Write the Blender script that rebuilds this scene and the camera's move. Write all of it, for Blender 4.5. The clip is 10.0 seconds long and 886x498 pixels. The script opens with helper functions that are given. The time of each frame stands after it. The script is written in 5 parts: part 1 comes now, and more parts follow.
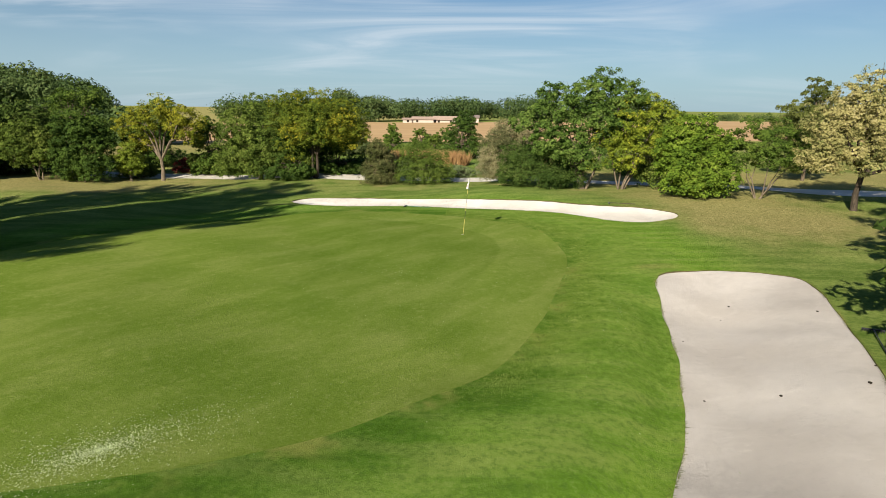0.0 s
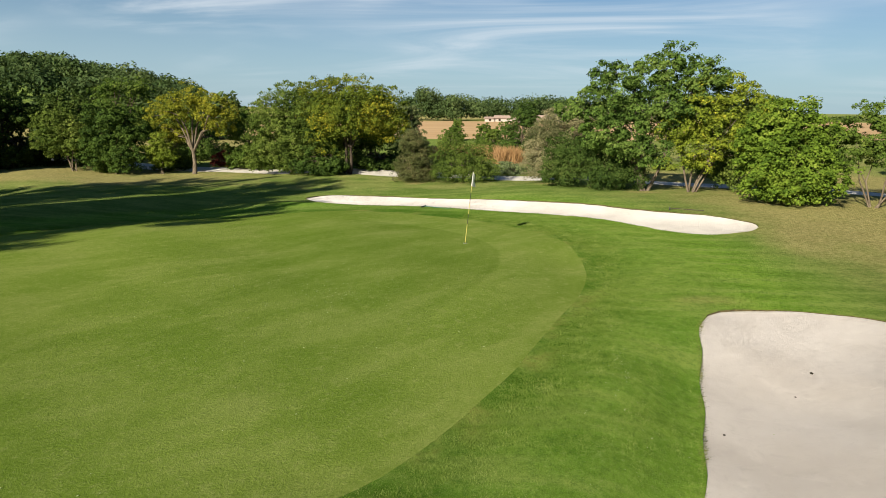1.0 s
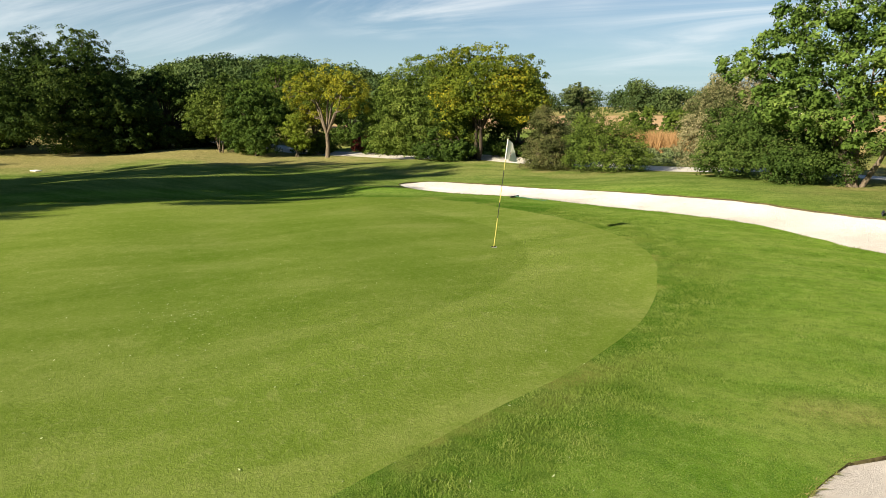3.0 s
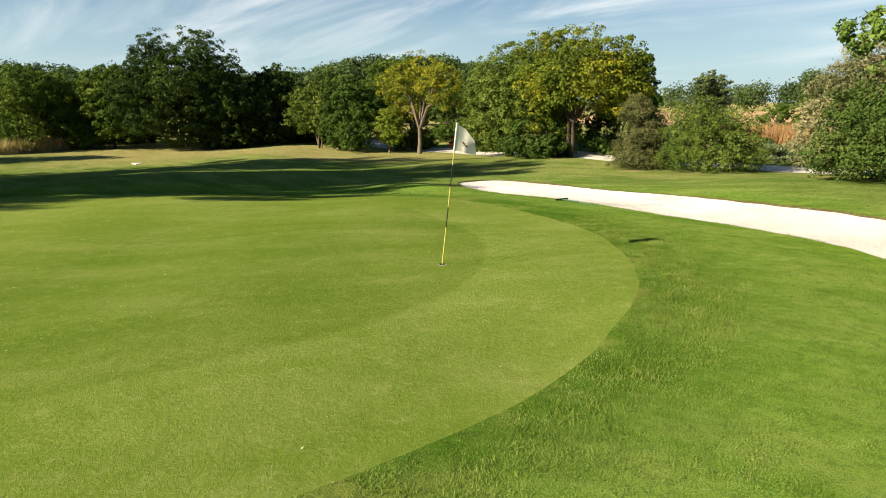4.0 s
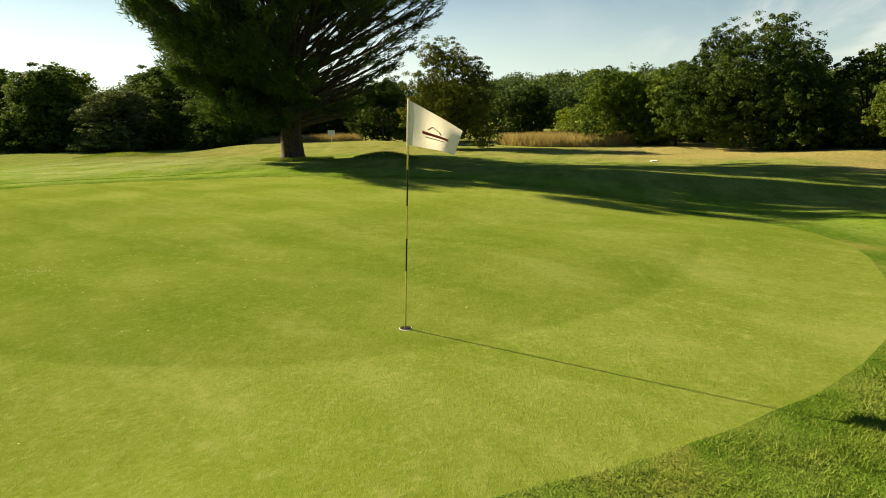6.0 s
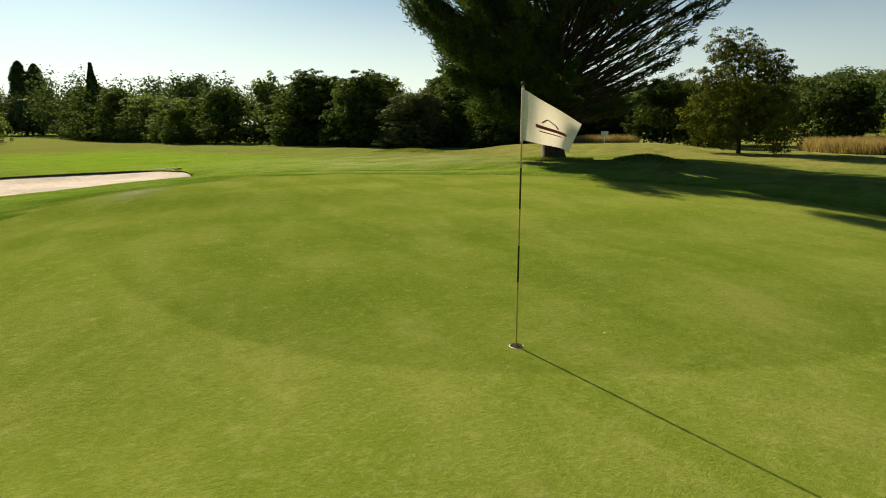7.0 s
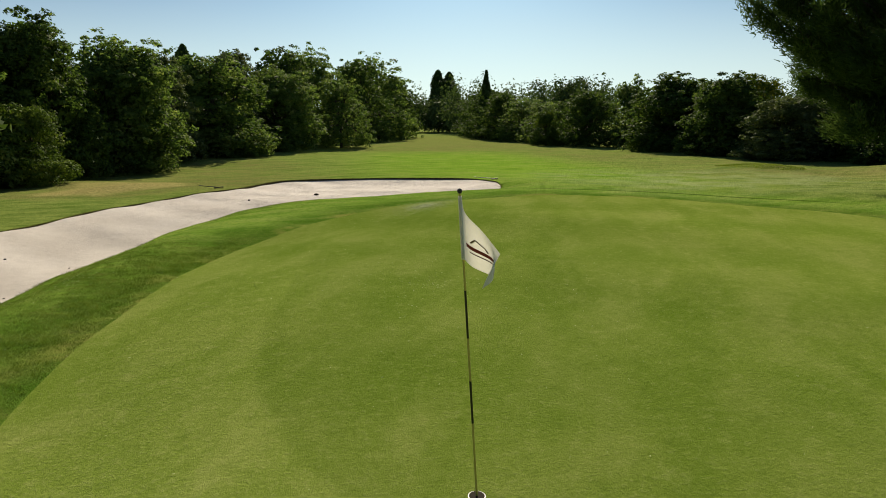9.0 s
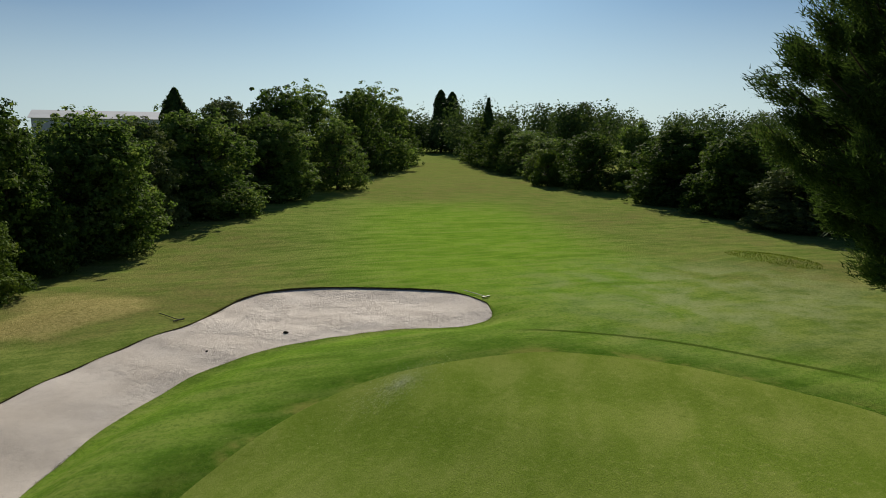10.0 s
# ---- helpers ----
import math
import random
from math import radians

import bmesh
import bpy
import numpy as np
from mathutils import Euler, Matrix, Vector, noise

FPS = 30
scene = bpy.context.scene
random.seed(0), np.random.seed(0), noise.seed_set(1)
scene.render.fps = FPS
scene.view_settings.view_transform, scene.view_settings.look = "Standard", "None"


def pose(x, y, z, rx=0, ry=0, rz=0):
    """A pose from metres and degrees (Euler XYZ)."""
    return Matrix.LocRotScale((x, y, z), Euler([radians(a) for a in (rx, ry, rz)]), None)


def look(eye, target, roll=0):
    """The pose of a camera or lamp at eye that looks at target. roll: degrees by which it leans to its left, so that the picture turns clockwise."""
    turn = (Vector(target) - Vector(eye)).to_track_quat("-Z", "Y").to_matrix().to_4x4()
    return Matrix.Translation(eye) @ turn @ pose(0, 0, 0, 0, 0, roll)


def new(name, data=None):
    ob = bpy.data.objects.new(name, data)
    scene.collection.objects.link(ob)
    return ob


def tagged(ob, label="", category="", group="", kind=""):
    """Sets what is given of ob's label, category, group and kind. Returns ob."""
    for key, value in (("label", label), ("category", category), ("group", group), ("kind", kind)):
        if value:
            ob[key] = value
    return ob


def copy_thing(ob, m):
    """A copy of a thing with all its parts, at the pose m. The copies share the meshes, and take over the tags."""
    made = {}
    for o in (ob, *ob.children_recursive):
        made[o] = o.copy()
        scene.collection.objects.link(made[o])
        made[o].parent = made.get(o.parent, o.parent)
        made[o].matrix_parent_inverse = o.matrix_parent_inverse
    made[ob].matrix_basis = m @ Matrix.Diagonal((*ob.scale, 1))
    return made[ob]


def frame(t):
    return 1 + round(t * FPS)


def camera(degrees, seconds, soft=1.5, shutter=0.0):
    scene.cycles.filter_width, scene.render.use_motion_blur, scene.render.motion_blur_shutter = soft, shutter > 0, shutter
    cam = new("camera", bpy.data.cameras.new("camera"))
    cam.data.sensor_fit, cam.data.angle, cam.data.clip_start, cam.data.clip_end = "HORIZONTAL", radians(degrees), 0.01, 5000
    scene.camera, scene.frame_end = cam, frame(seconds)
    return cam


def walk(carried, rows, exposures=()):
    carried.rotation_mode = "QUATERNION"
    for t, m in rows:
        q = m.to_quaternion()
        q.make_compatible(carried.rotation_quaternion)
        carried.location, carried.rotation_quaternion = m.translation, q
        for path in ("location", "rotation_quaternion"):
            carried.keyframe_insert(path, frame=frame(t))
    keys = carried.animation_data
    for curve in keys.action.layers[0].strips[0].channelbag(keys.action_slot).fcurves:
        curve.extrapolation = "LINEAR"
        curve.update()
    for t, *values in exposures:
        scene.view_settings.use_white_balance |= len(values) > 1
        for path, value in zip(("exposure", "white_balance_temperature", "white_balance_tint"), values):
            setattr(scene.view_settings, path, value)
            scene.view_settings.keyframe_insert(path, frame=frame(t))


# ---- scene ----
cam = camera(70.5, 10.0, soft=0.95)
PATH = [
    (0, (0.761, -0.607, 4.675), (0.701, 1.343, 4.232), 0.6),
    (0.5, (2.256, 2.195, 4.304), (2.061, 4.136, 3.861), 0.7),
    (1, (3.351, 4.52, 3.943), (3.011, 6.44, 3.501), 0.7),
    (1.5, (4.128, 6.502, 3.615), (3.593, 8.377, 3.172), 0.6),
    (2, (4.666, 8.307, 3.241), (3.957, 10.125, 2.8), 0.6),
    (2.2, (4.874, 8.981, 3.119), (4.106, 10.774, 2.677), 0.5),
    (3.5, (6.583, 13.703, 2.515), (5.456, 15.291, 2.061), -0.1),
    (4, (7.172, 16.026, 2.361), (5.829, 17.437, 1.908), -0.5),
    (4.5, (7.495, 18.517, 2.26), (5.943, 19.695, 1.809), -0.6),
    (5, (7.424, 20.956, 2.123), (5.635, 21.733, 1.68), -0.8),
    (5.5, (6.85, 23.051, 2.035), (4.91, 23.272, 1.604), -1.0),
    (6, (6.286, 24.066, 1.946), (4.362, 23.719, 1.526), -1.2),
    (6.2, (6.07, 24.323, 1.913), (4.191, 23.777, 1.5), -1.2),
    (7.5, (4.629, 25.59, 1.836), (3.288, 24.16, 1.439), -0.6),
    (8, (3.91, 26.0, 1.839), (2.862, 24.342, 1.446), -0.4),
    (8.5, (3.096, 26.233, 1.820), (2.281, 24.450, 1.426), -0.69),
    (9, (2.413, 26.273, 2.494), (1.709, 24.442, 2.104), -0.34),
    (9.5, (1.599, 25.283, 4.236), (0.902, 23.447, 3.860), -0.15),
    (10, (0.549, 23.348, 6.819), (-0.15, 21.508, 6.464), 0.3),
]
EXPOSURES = [(0.0, 0.88, 6550, 10), (2.0, 1.02, 6750, 10), (3.5, 1.26, 7050, 10), (4.5, 1.38, 7250, 10), (5.5, 1.60, 8000, 9), (6.2, 1.34, 8900, 10), (7.5, 0.88, 7800, 11), (8.5, 0.80, 7350, 10), (9.0, 0.74, 7200, 10), (10.0, 0.34, 6600, 11)]
walk(cam, [(t, look(eye, target, roll)) for t, eye, target, roll in PATH], EXPOSURES)

# ---------------------------------------------------------------- world and sun
SUN_AZ = math.atan2(-0.393, -0.9195)      # compass bearing of the sun, from +y towards +x
SUN_EL = radians(27.5)


def link(nt, a, b):
    nt.links.new(a, b)


def math_node(nt, op, a, b=None, clamp=False):
    n = nt.nodes.new("ShaderNodeMath")
    n.operation, n.use_clamp = op, clamp
    for i, v in enumerate((a, b)):
        if v is None:
            continue
        if isinstance(v, (int, float)):
            n.inputs[i].default_value = v
        else:
            nt.links.new(v, n.inputs[i])
    return n.outputs[0]


def ramp(nt, value, lo, hi, a=0.0, b=1.0):
    """value from lo..hi to a..b, smooth."""
    n = nt.nodes.new("ShaderNodeMapRange")
    n.interpolation_type = "SMOOTHSTEP"
    for key, v in (("From Min", lo), ("From Max", hi), ("To Min", a), ("To Max", b)):
        n.inputs[key].default_value = v
    nt.links.new(value, n.inputs["Value"])
    return n.outputs["Result"]


def mix(nt, fac, a, b, blend="MIX"):
    n = nt.nodes.new("ShaderNodeMix")
    n.data_type, n.blend_type = "RGBA", blend
    for sock, v in ((n.inputs[0], fac), (n.inputs[6], a), (n.inputs[7], b)):
        if isinstance(v, (int, float)):
            sock.default_value = v
        elif isinstance(v, tuple):
            sock.default_value = (*v, 1.0)
        else:
            nt.links.new(v, sock)
    return n.outputs[2]


def noise_tex(nt, vector, scale, detail=4.0, rough=0.55, distort=0.0):
    n = nt.nodes.new("ShaderNodeTexNoise")
    n.inputs["Scale"].default_value, n.inputs["Detail"].default_value = scale, detail
    n.inputs["Roughness"].default_value, n.inputs["Distortion"].default_value = rough, distort
    if vector is not None:
        nt.links.new(vector, n.inputs["Vector"])
    return n.outputs["Fac"]


world = bpy.data.worlds.new("sky")
scene.world = world
world.use_nodes = True
wt = world.node_tree
wt.nodes.clear()
sky = wt.nodes.new("ShaderNodeTexSky")
sky.sky_type, sky.sun_disc = "NISHITA", False
sky.sun_elevation, sky.sun_rotation = SUN_EL, SUN_AZ % (2 * math.pi)
sky.air_density, sky.dust_density, sky.ozone_density = 1.0, 0.7, 3.2
geo = wt.nodes.new("ShaderNodeTexCoord")
sep = wt.nodes.new("ShaderNodeSeparateXYZ")
link(wt, geo.outputs["Generated"], sep.inputs[0])
high = math_node(wt, "ADD", math_node(wt, "MAXIMUM", sep.outputs[2], 0.0), 0.16)
flat = wt.nodes.new("ShaderNodeCombineXYZ")
link(wt, math_node(wt, "DIVIDE", sep.outputs[0], high), flat.inputs[0])
link(wt, math_node(wt, "DIVIDE", sep.outputs[1], high), flat.inputs[1])
turned = wt.nodes.new("ShaderNodeMapping")
turned.inputs["Rotation"].default_value = (0, 0, radians(35))
turned.inputs["Scale"].default_value = (0.32, 0.75, 1.0)
link(wt, flat.outputs[0], turned.inputs["Vector"])
wisps = noise_tex(wt, turned.outputs[0], 1.3, 8.0, 0.58, 1.6)
fields = noise_tex(wt, flat.outputs[0], 0.42, 3.0, 0.5, 0.4)
cirrus = math_node(wt, "MULTIPLY", ramp(wt, wisps, 0.37, 0.74), ramp(wt, fields, 0.37, 0.58))
northern = ramp(wt, sep.outputs[1], -0.2, 0.8, 0.08, 1.0)
cirrus = math_node(wt, "MULTIPLY", cirrus, northern)
cirrus = math_node(wt, "MULTIPLY", cirrus, ramp(wt, sep.outputs[2], 0.0, 0.12, 0.25, 0.85))
haze = ramp(wt, sep.outputs[2], 0.0, 0.26, 0.66, 0.0)
deep = mix(wt, 1.0, sky.outputs[0], (0.51, 0.83, 1.10), "MULTIPLY")
toward = wt.nodes.new("ShaderNodeVectorMath")
toward.operation = "DOT_PRODUCT"
link(wt, geo.outputs["Generated"], toward.inputs[0])
toward.inputs[1].default_value = (-0.393 * 0.887, -0.9195 * 0.887, 0.462)
sunward = mix(wt, ramp(wt, toward.outputs["Value"], 0.1, 0.95), (7.4, 9.8, 11.0), (14.6, 17.6, 18.2))
hazy = mix(wt, haze, deep, sunward)
cloudy = mix(wt, cirrus, hazy, (11.0, 12.0, 12.9))
back = wt.nodes.new("ShaderNodeBackground")
back.inputs["Strength"].default_value = 0.0375
link(wt, cloudy, back.inputs["Color"])
out = wt.nodes.new("ShaderNodeOutputWorld")
link(wt, back.outputs[0], out.inputs[0])

sun = new("sun", bpy.data.lights.new("sun", "SUN"))
sun.data.energy, sun.data.angle, sun.data.color = 5.0, radians(0.55), (1.0, 0.93, 0.80)
sun.matrix_world = look((-39.3, -91.95, 52.1), (0, 0, 0))

# ---------------------------------------------------------------- materials


def material(name, rough=0.8, spec=0.3):
    m = bpy.data.materials.new(name)
    m.use_nodes = True
    nt = m.node_tree
    shader = nt.nodes["Principled BSDF"]
    shader.inputs["Roughness"].default_value = rough
    shader.inputs["Specular IOR Level"].default_value = spec
    return m, nt, shader


def world_coords(nt):
    return nt.nodes.new("ShaderNodeNewGeometry").outputs["Position"]


def attribute(nt, name):
    n = nt.nodes.new("ShaderNodeAttribute")
    n.attribute_name = name
    return n.outputs["Fac"]


def bump(nt, shader, height, strength, distance):
    n = nt.nodes.new("ShaderNodeBump")
    n.inputs["Strength"].default_value, n.inputs["Distance"].default_value = strength, distance
    link(nt, height, n.inputs["Height"])
    link(nt, n.outputs[0], shader.inputs["Normal"])


def plain(name, colour, rough=0.6, spec=0.3, metal=0.0, vary=0.15, scale=6.0):
    m, nt, shader = material(name, rough, spec)
    shader.inputs["Metallic"].default_value = metal
    n = noise_tex(nt, world_coords(nt), scale, 5.0)
    dark = tuple(c * (1 - vary) for c in colour)
    light = tuple(min(1.0, c * (1 + vary)) for c in colour)
    link(nt, mix(nt, ramp(nt, n, 0.3, 0.7), dark, light), shader.inputs["Base Color"])
    return m


def leaf_material(name, dark, mid, light, translucent=0.18, rough=0.6, patch=0.6):
    m, nt, shader = material(name, 0.7, 0.025)
    rnd = nt.nodes.new("ShaderNodeNewGeometry")
    patches = noise_tex(nt, rnd.outputs["Position"], patch, 2.0)
    v = math_node(nt, "ADD", math_node(nt, "MULTIPLY", rnd.outputs["Random Per Island"], 0.42), math_node(nt, "MULTIPLY", ramp(nt, patches, 0.3, 0.7), 0.5))
    c = mix(nt, ramp(nt, v, 0.1, 0.55), dark, mid)
    c = mix(nt, ramp(nt, v, 0.55, 1.0), c, light)
    link(nt, c, shader.inputs["Base Color"])
    trans = nt.nodes.new("ShaderNodeBsdfTranslucent")
    warm = mix(nt, 0.5, c, (0.9, 1.0, 0.25), "MULTIPLY")
    bright = mix(nt, 1.0, warm, (1.6, 1.6, 1.6), "MULTIPLY")
    link(nt, bright, trans.inputs[0])
    both = nt.nodes.new("ShaderNodeMixShader")
    both.inputs[0].default_value = translucent
    link(nt, shader.outputs[0], both.inputs[1])
    link(nt, trans.outputs[0], both.inputs[2])
    link(nt, both.outputs[0], nt.nodes["Material Output"].inputs[0])
    return m


def bark_material(name, dark, light):
    m, nt, shader = material(name, 0.9, 0.15)
    pos = nt.nodes.new("ShaderNodeMapping")
    pos.inputs["Scale"].default_value = (1, 1, 0.18)
    link(nt, world_coords(nt), pos.inputs["Vector"])
    grain = noise_tex(nt, pos.outputs[0], 22.0, 5.0, 0.7)
    link(nt, mix(nt, ramp(nt, grain, 0.35, 0.65), dark, light), shader.inputs["Base Color"])
    bump(nt, shader, grain, 0.8, 0.03)
    return m


def turf_material(name):
    """Rough, fringe and fairway in one sheet: 'green_d' metres from the green, 'dry' 0..1, 'mown' 0..1."""
    m, nt, shader = material(name, 1.0, 0.0)
    pos = world_coords(nt)
    far = noise_tex(nt, pos, 0.09, 4.0, 0.6)
    patch = noise_tex(nt, pos, 0.7, 4.0, 0.6)
    tuft = noise_tex(nt, pos, 8.0, 5.0, 0.75)
    blade = noise_tex(nt, pos, 70.0, 3.0, 0.7)
    dry, mown = attribute(nt, "dry"), attribute(nt, "mown")
    streak = nt.nodes.new("ShaderNodeMapping")
    streak.inputs["Rotation"].default_value = (0, 0, radians(28))
    streak.inputs["Scale"].default_value = (0.35, 1.6, 1.0)
    link(nt, pos, streak.inputs["Vector"])
    streaks = noise_tex(nt, streak.outputs[0], 1.0, 5.0, 0.6)
    fringe = ramp(nt, attribute(nt, "green_d"), 2.4, 4.2, 1.0, 0.0)
    lush = mix(nt, ramp(nt, patch, 0.32, 0.68), (0.088, 0.130, 0.018), (0.140, 0.178, 0.032))
    fair = mix(nt, ramp(nt, patch, 0.3, 0.7), (0.100, 0.205, 0.009), (0.155, 0.262, 0.018))
    base = mix(nt, mown, lush, fair)
    collar = mix(nt, ramp(nt, patch, 0.3, 0.7), (0.078, 0.158, 0.011), (0.136, 0.218, 0.022))
    base = mix(nt, fringe, base, collar)
    base = mix(nt, ramp(nt, streaks, 0.42, 0.66, 0.0, 0.5), base, (0.205, 0.240, 0.046))
    base = mix(nt, ramp(nt, streaks, 0.5, 0.32, 0.0, 0.45), base, (0.062, 0.110, 0.010))
    place = nt.nodes.new("ShaderNodeSeparateXYZ")
    link(nt, pos, place.inputs[0])
    tan = mix(nt, ramp(nt, tuft, 0.3, 0.7), (0.22, 0.185, 0.07), (0.43, 0.355, 0.155))
    # Half-dry grass takes a darker tan towards the south.
    tan_dark = mix(nt, ramp(nt, tuft, 0.3, 0.7), (0.115, 0.100, 0.040), (0.215, 0.175, 0.075))
    southern = math_node(nt, "MULTIPLY", ramp(nt, place.outputs[1], 6.0, -2.0), ramp(nt, dry, 0.75, 0.55))
    tan = mix(nt, southern, tan, tan_dark)
    thirst = math_node(nt, "ADD", dry, math_node(nt, "MULTIPLY", math_node(nt, "SUBTRACT", patch, 0.5), 0.9))
    thirst = math_node(nt, "ADD", thirst, math_node(nt, "MULTIPLY", math_node(nt, "SUBTRACT", far, 0.5), 0.6))
    dried = ramp(nt, thirst, 0.15, 1.0, 0.0, 0.82)
    base = mix(nt, ramp(nt, tuft, 0.54, 0.36, 0.0, 0.5), base, (0.050, 0.098, 0.012))
    base = mix(nt, ramp(nt, tuft, 0.52, 0.72, 0.0, 0.4), base, (0.215, 0.262, 0.06))
    base = mix(nt, ramp(nt, blade, 0.52, 0.8, 0.0, 0.6), base, (0.25, 0.30, 0.085))
    base = mix(nt, ramp(nt, blade, 0.5, 0.2, 0.0, 0.55), base, (0.036, 0.064, 0.010))
    base = mix(nt, 1.0, base, (1.31, 1.33, 1.8), "MULTIPLY")
    base = mix(nt, dried, base, tan)
    base = mix(nt, ramp(nt, blade, 0.5, 0.2, 0.0, 0.3), base, (0.06, 0.07, 0.02))
    # Uneven paler turf around a point west of the green.
    pale_area = noise_tex(nt, pos, 0.32, 5.0, 0.65, 0.5)
    west = nt.nodes.new("ShaderNodeVectorMath")
    west.operation = "DISTANCE"
    link(nt, pos, west.inputs[0])
    west.inputs[1].default_value = (-21.0, 1.5, 0.0)
    pale_area = math_node(nt, "MULTIPLY", ramp(nt, pale_area, 0.38, 0.62), ramp(nt, west.outputs["Value"], 3.0, 12.0, 0.65, 0.0))
    base = mix(nt, math_node(nt, "MULTIPLY", pale_area, ramp(nt, tuft, 0.3, 0.6, 0.4, 1.0)), base, (0.30, 0.33, 0.17))
    # the mower's edge round the south-west of the green
    rim = math_node(nt, "SUBTRACT", attribute(nt, "green_d"), 2.35)
    rim = ramp(nt, math_node(nt, "ABSOLUTE", rim), 0.05, 0.16, 0.75, 0.0)
    rim = math_node(nt, "MULTIPLY", rim, math_node(nt, "MULTIPLY", ramp(nt, place.outputs[0], -9.0, -11.0), ramp(nt, place.outputs[1], 13.0, 10.0)))
    near_edge = ramp(nt, attribute(nt, "green_d"), 0.2, 1.9)
    base = mix(nt, 1.0, base, mix(nt, near_edge, (0.66, 0.72, 0.62), (1.04, 1.04, 1.0)), "MULTIPLY")
    scald = math_node(nt, "MULTIPLY", ramp(nt, attribute(nt, "green_d"), 0.1, 0.75, 0.5, 0.0), ramp(nt, patch, 0.47, 0.62))
    base = mix(nt, scald, base, (0.29, 0.27, 0.075))
    base = mix(nt, rim, base, (0.040, 0.072, 0.010))
    link(nt, base, shader.inputs["Base Color"])
    height = math_node(nt, "ADD", math_node(nt, "MULTIPLY", tuft, 0.7), blade)
    bump(nt, shader, height, 0.9, 0.045)
    return m


def green_material(name):
    m, nt, shader = material(name, 1.0, 0.0)
    pos = world_coords(nt)
    inner = attribute(nt, "green_d")
    blade = noise_tex(nt, pos, 130.0, 3.0, 0.7)
    fleck = noise_tex(nt, pos, 22.0, 5.0, 0.75)
    mottle = noise_tex(nt, pos, 5.0, 4.0, 0.7)
    patch = noise_tex(nt, pos, 0.55, 4.0, 0.55)
    broad = noise_tex(nt, pos, 0.16, 3.0, 0.5)
    wave = nt.nodes.new("ShaderNodeTexWave")
    wave.inputs["Scale"].default_value, wave.inputs["Distortion"].default_value = 0.085, 1.2
    wave.inputs["Detail"].default_value, wave.inputs["Detail Scale"].default_value = 1.0, 0.3
    turn = nt.nodes.new("ShaderNodeMapping")
    turn.inputs["Rotation"].default_value = (0, 0, radians(118))
    link(nt, pos, turn.inputs["Vector"])
    link(nt, turn.outputs[0], wave.inputs["Vector"])
    stripe = ramp(nt, wave.outputs["Fac"], 0.25, 0.75)
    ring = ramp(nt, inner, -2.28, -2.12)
    collar = ramp(nt, inner, -0.9, -0.7)
    shade = math_node(nt, "ADD", math_node(nt, "MULTIPLY", stripe, 0.22), 0.18)
    shade = math_node(nt, "ADD", shade, math_node(nt, "MULTIPLY", math_node(nt, "SUBTRACT", broad, 0.5), 0.9))
    base = mix(nt, shade, (0.125, 0.186, 0.022), (0.205, 0.252, 0.048))
    long_way = nt.nodes.new("ShaderNodeMapping")
    long_way.vector_type = "TEXTURE"
    long_way.inputs["Rotation"].default_value = (0, 0, radians(52))
    long_way.inputs["Scale"].default_value = (3.4, 1.3, 1.0)
    link(nt, pos, long_way.inputs["Vector"])
    worn = noise_tex(nt, long_way.outputs[0], 1.0, 5.0, 0.55, 0.4)
    base = mix(nt, ramp(nt, worn, 0.46, 0.70, 0.0, 0.55), base, (0.235, 0.270, 0.066))
    base = mix(nt, ramp(nt, worn, 0.53, 0.30, 0.0, 0.58), base, (0.098, 0.160, 0.014))
    base = mix(nt, ramp(nt, patch, 0.52, 0.78, 0.0, 0.35), base, (0.225, 0.250, 0.064))
    base = mix(nt, ramp(nt, fleck, 0.48, 0.72, 0.0, 0.4), base, (0.27, 0.29, 0.10))
    base = mix(nt, ramp(nt, fleck, 0.5, 0.30, 0.0, 0.4), base, (0.085, 0.130, 0.016))
    base = mix(nt, ramp(nt, blade, 0.52, 0.25, 0.0, 0.4), base, (0.058, 0.092, 0.014))
    base = mix(nt, ramp(nt, blade, 0.55, 0.8, 0.0, 0.5), base, (0.33, 0.35, 0.13))
    base = mix(nt, ramp(nt, mottle, 0.52, 0.72, 0.0, 0.35), base, (0.27, 0.295, 0.085))
    base = mix(nt, ramp(nt, mottle, 0.48, 0.28, 0.0, 0.35), base, (0.088, 0.140, 0.016))
    spot = nt.nodes.new("ShaderNodeSeparateXYZ")
    link(nt, pos, spot.inputs[0])
    # Mown ring: the sheen of its nap is put into colour, weaker south and west.
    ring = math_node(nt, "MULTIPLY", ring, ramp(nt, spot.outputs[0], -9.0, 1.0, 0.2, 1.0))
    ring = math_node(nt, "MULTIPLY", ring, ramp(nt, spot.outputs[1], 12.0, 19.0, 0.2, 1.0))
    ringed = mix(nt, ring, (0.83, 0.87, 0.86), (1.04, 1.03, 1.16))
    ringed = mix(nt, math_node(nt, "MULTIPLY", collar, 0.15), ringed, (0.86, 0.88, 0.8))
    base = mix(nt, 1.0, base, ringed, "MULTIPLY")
    paler = ramp(nt, math_node(nt, "ADD", spot.outputs[0], math_node(nt, "MULTIPLY", patch, 5.0)), 0.5, -9.0)
    base = mix(nt, 1.0, base, mix(nt, paler, (1.0, 1.0, 1.0), (1.22, 1.17, 1.2)), "MULTIPLY")
    link(nt, base, shader.inputs["Base Color"])
    bump(nt, shader, math_node(nt, "ADD", blade, math_node(nt, "MULTIPLY", fleck, 2.0)), 0.6, 0.018)
    return m


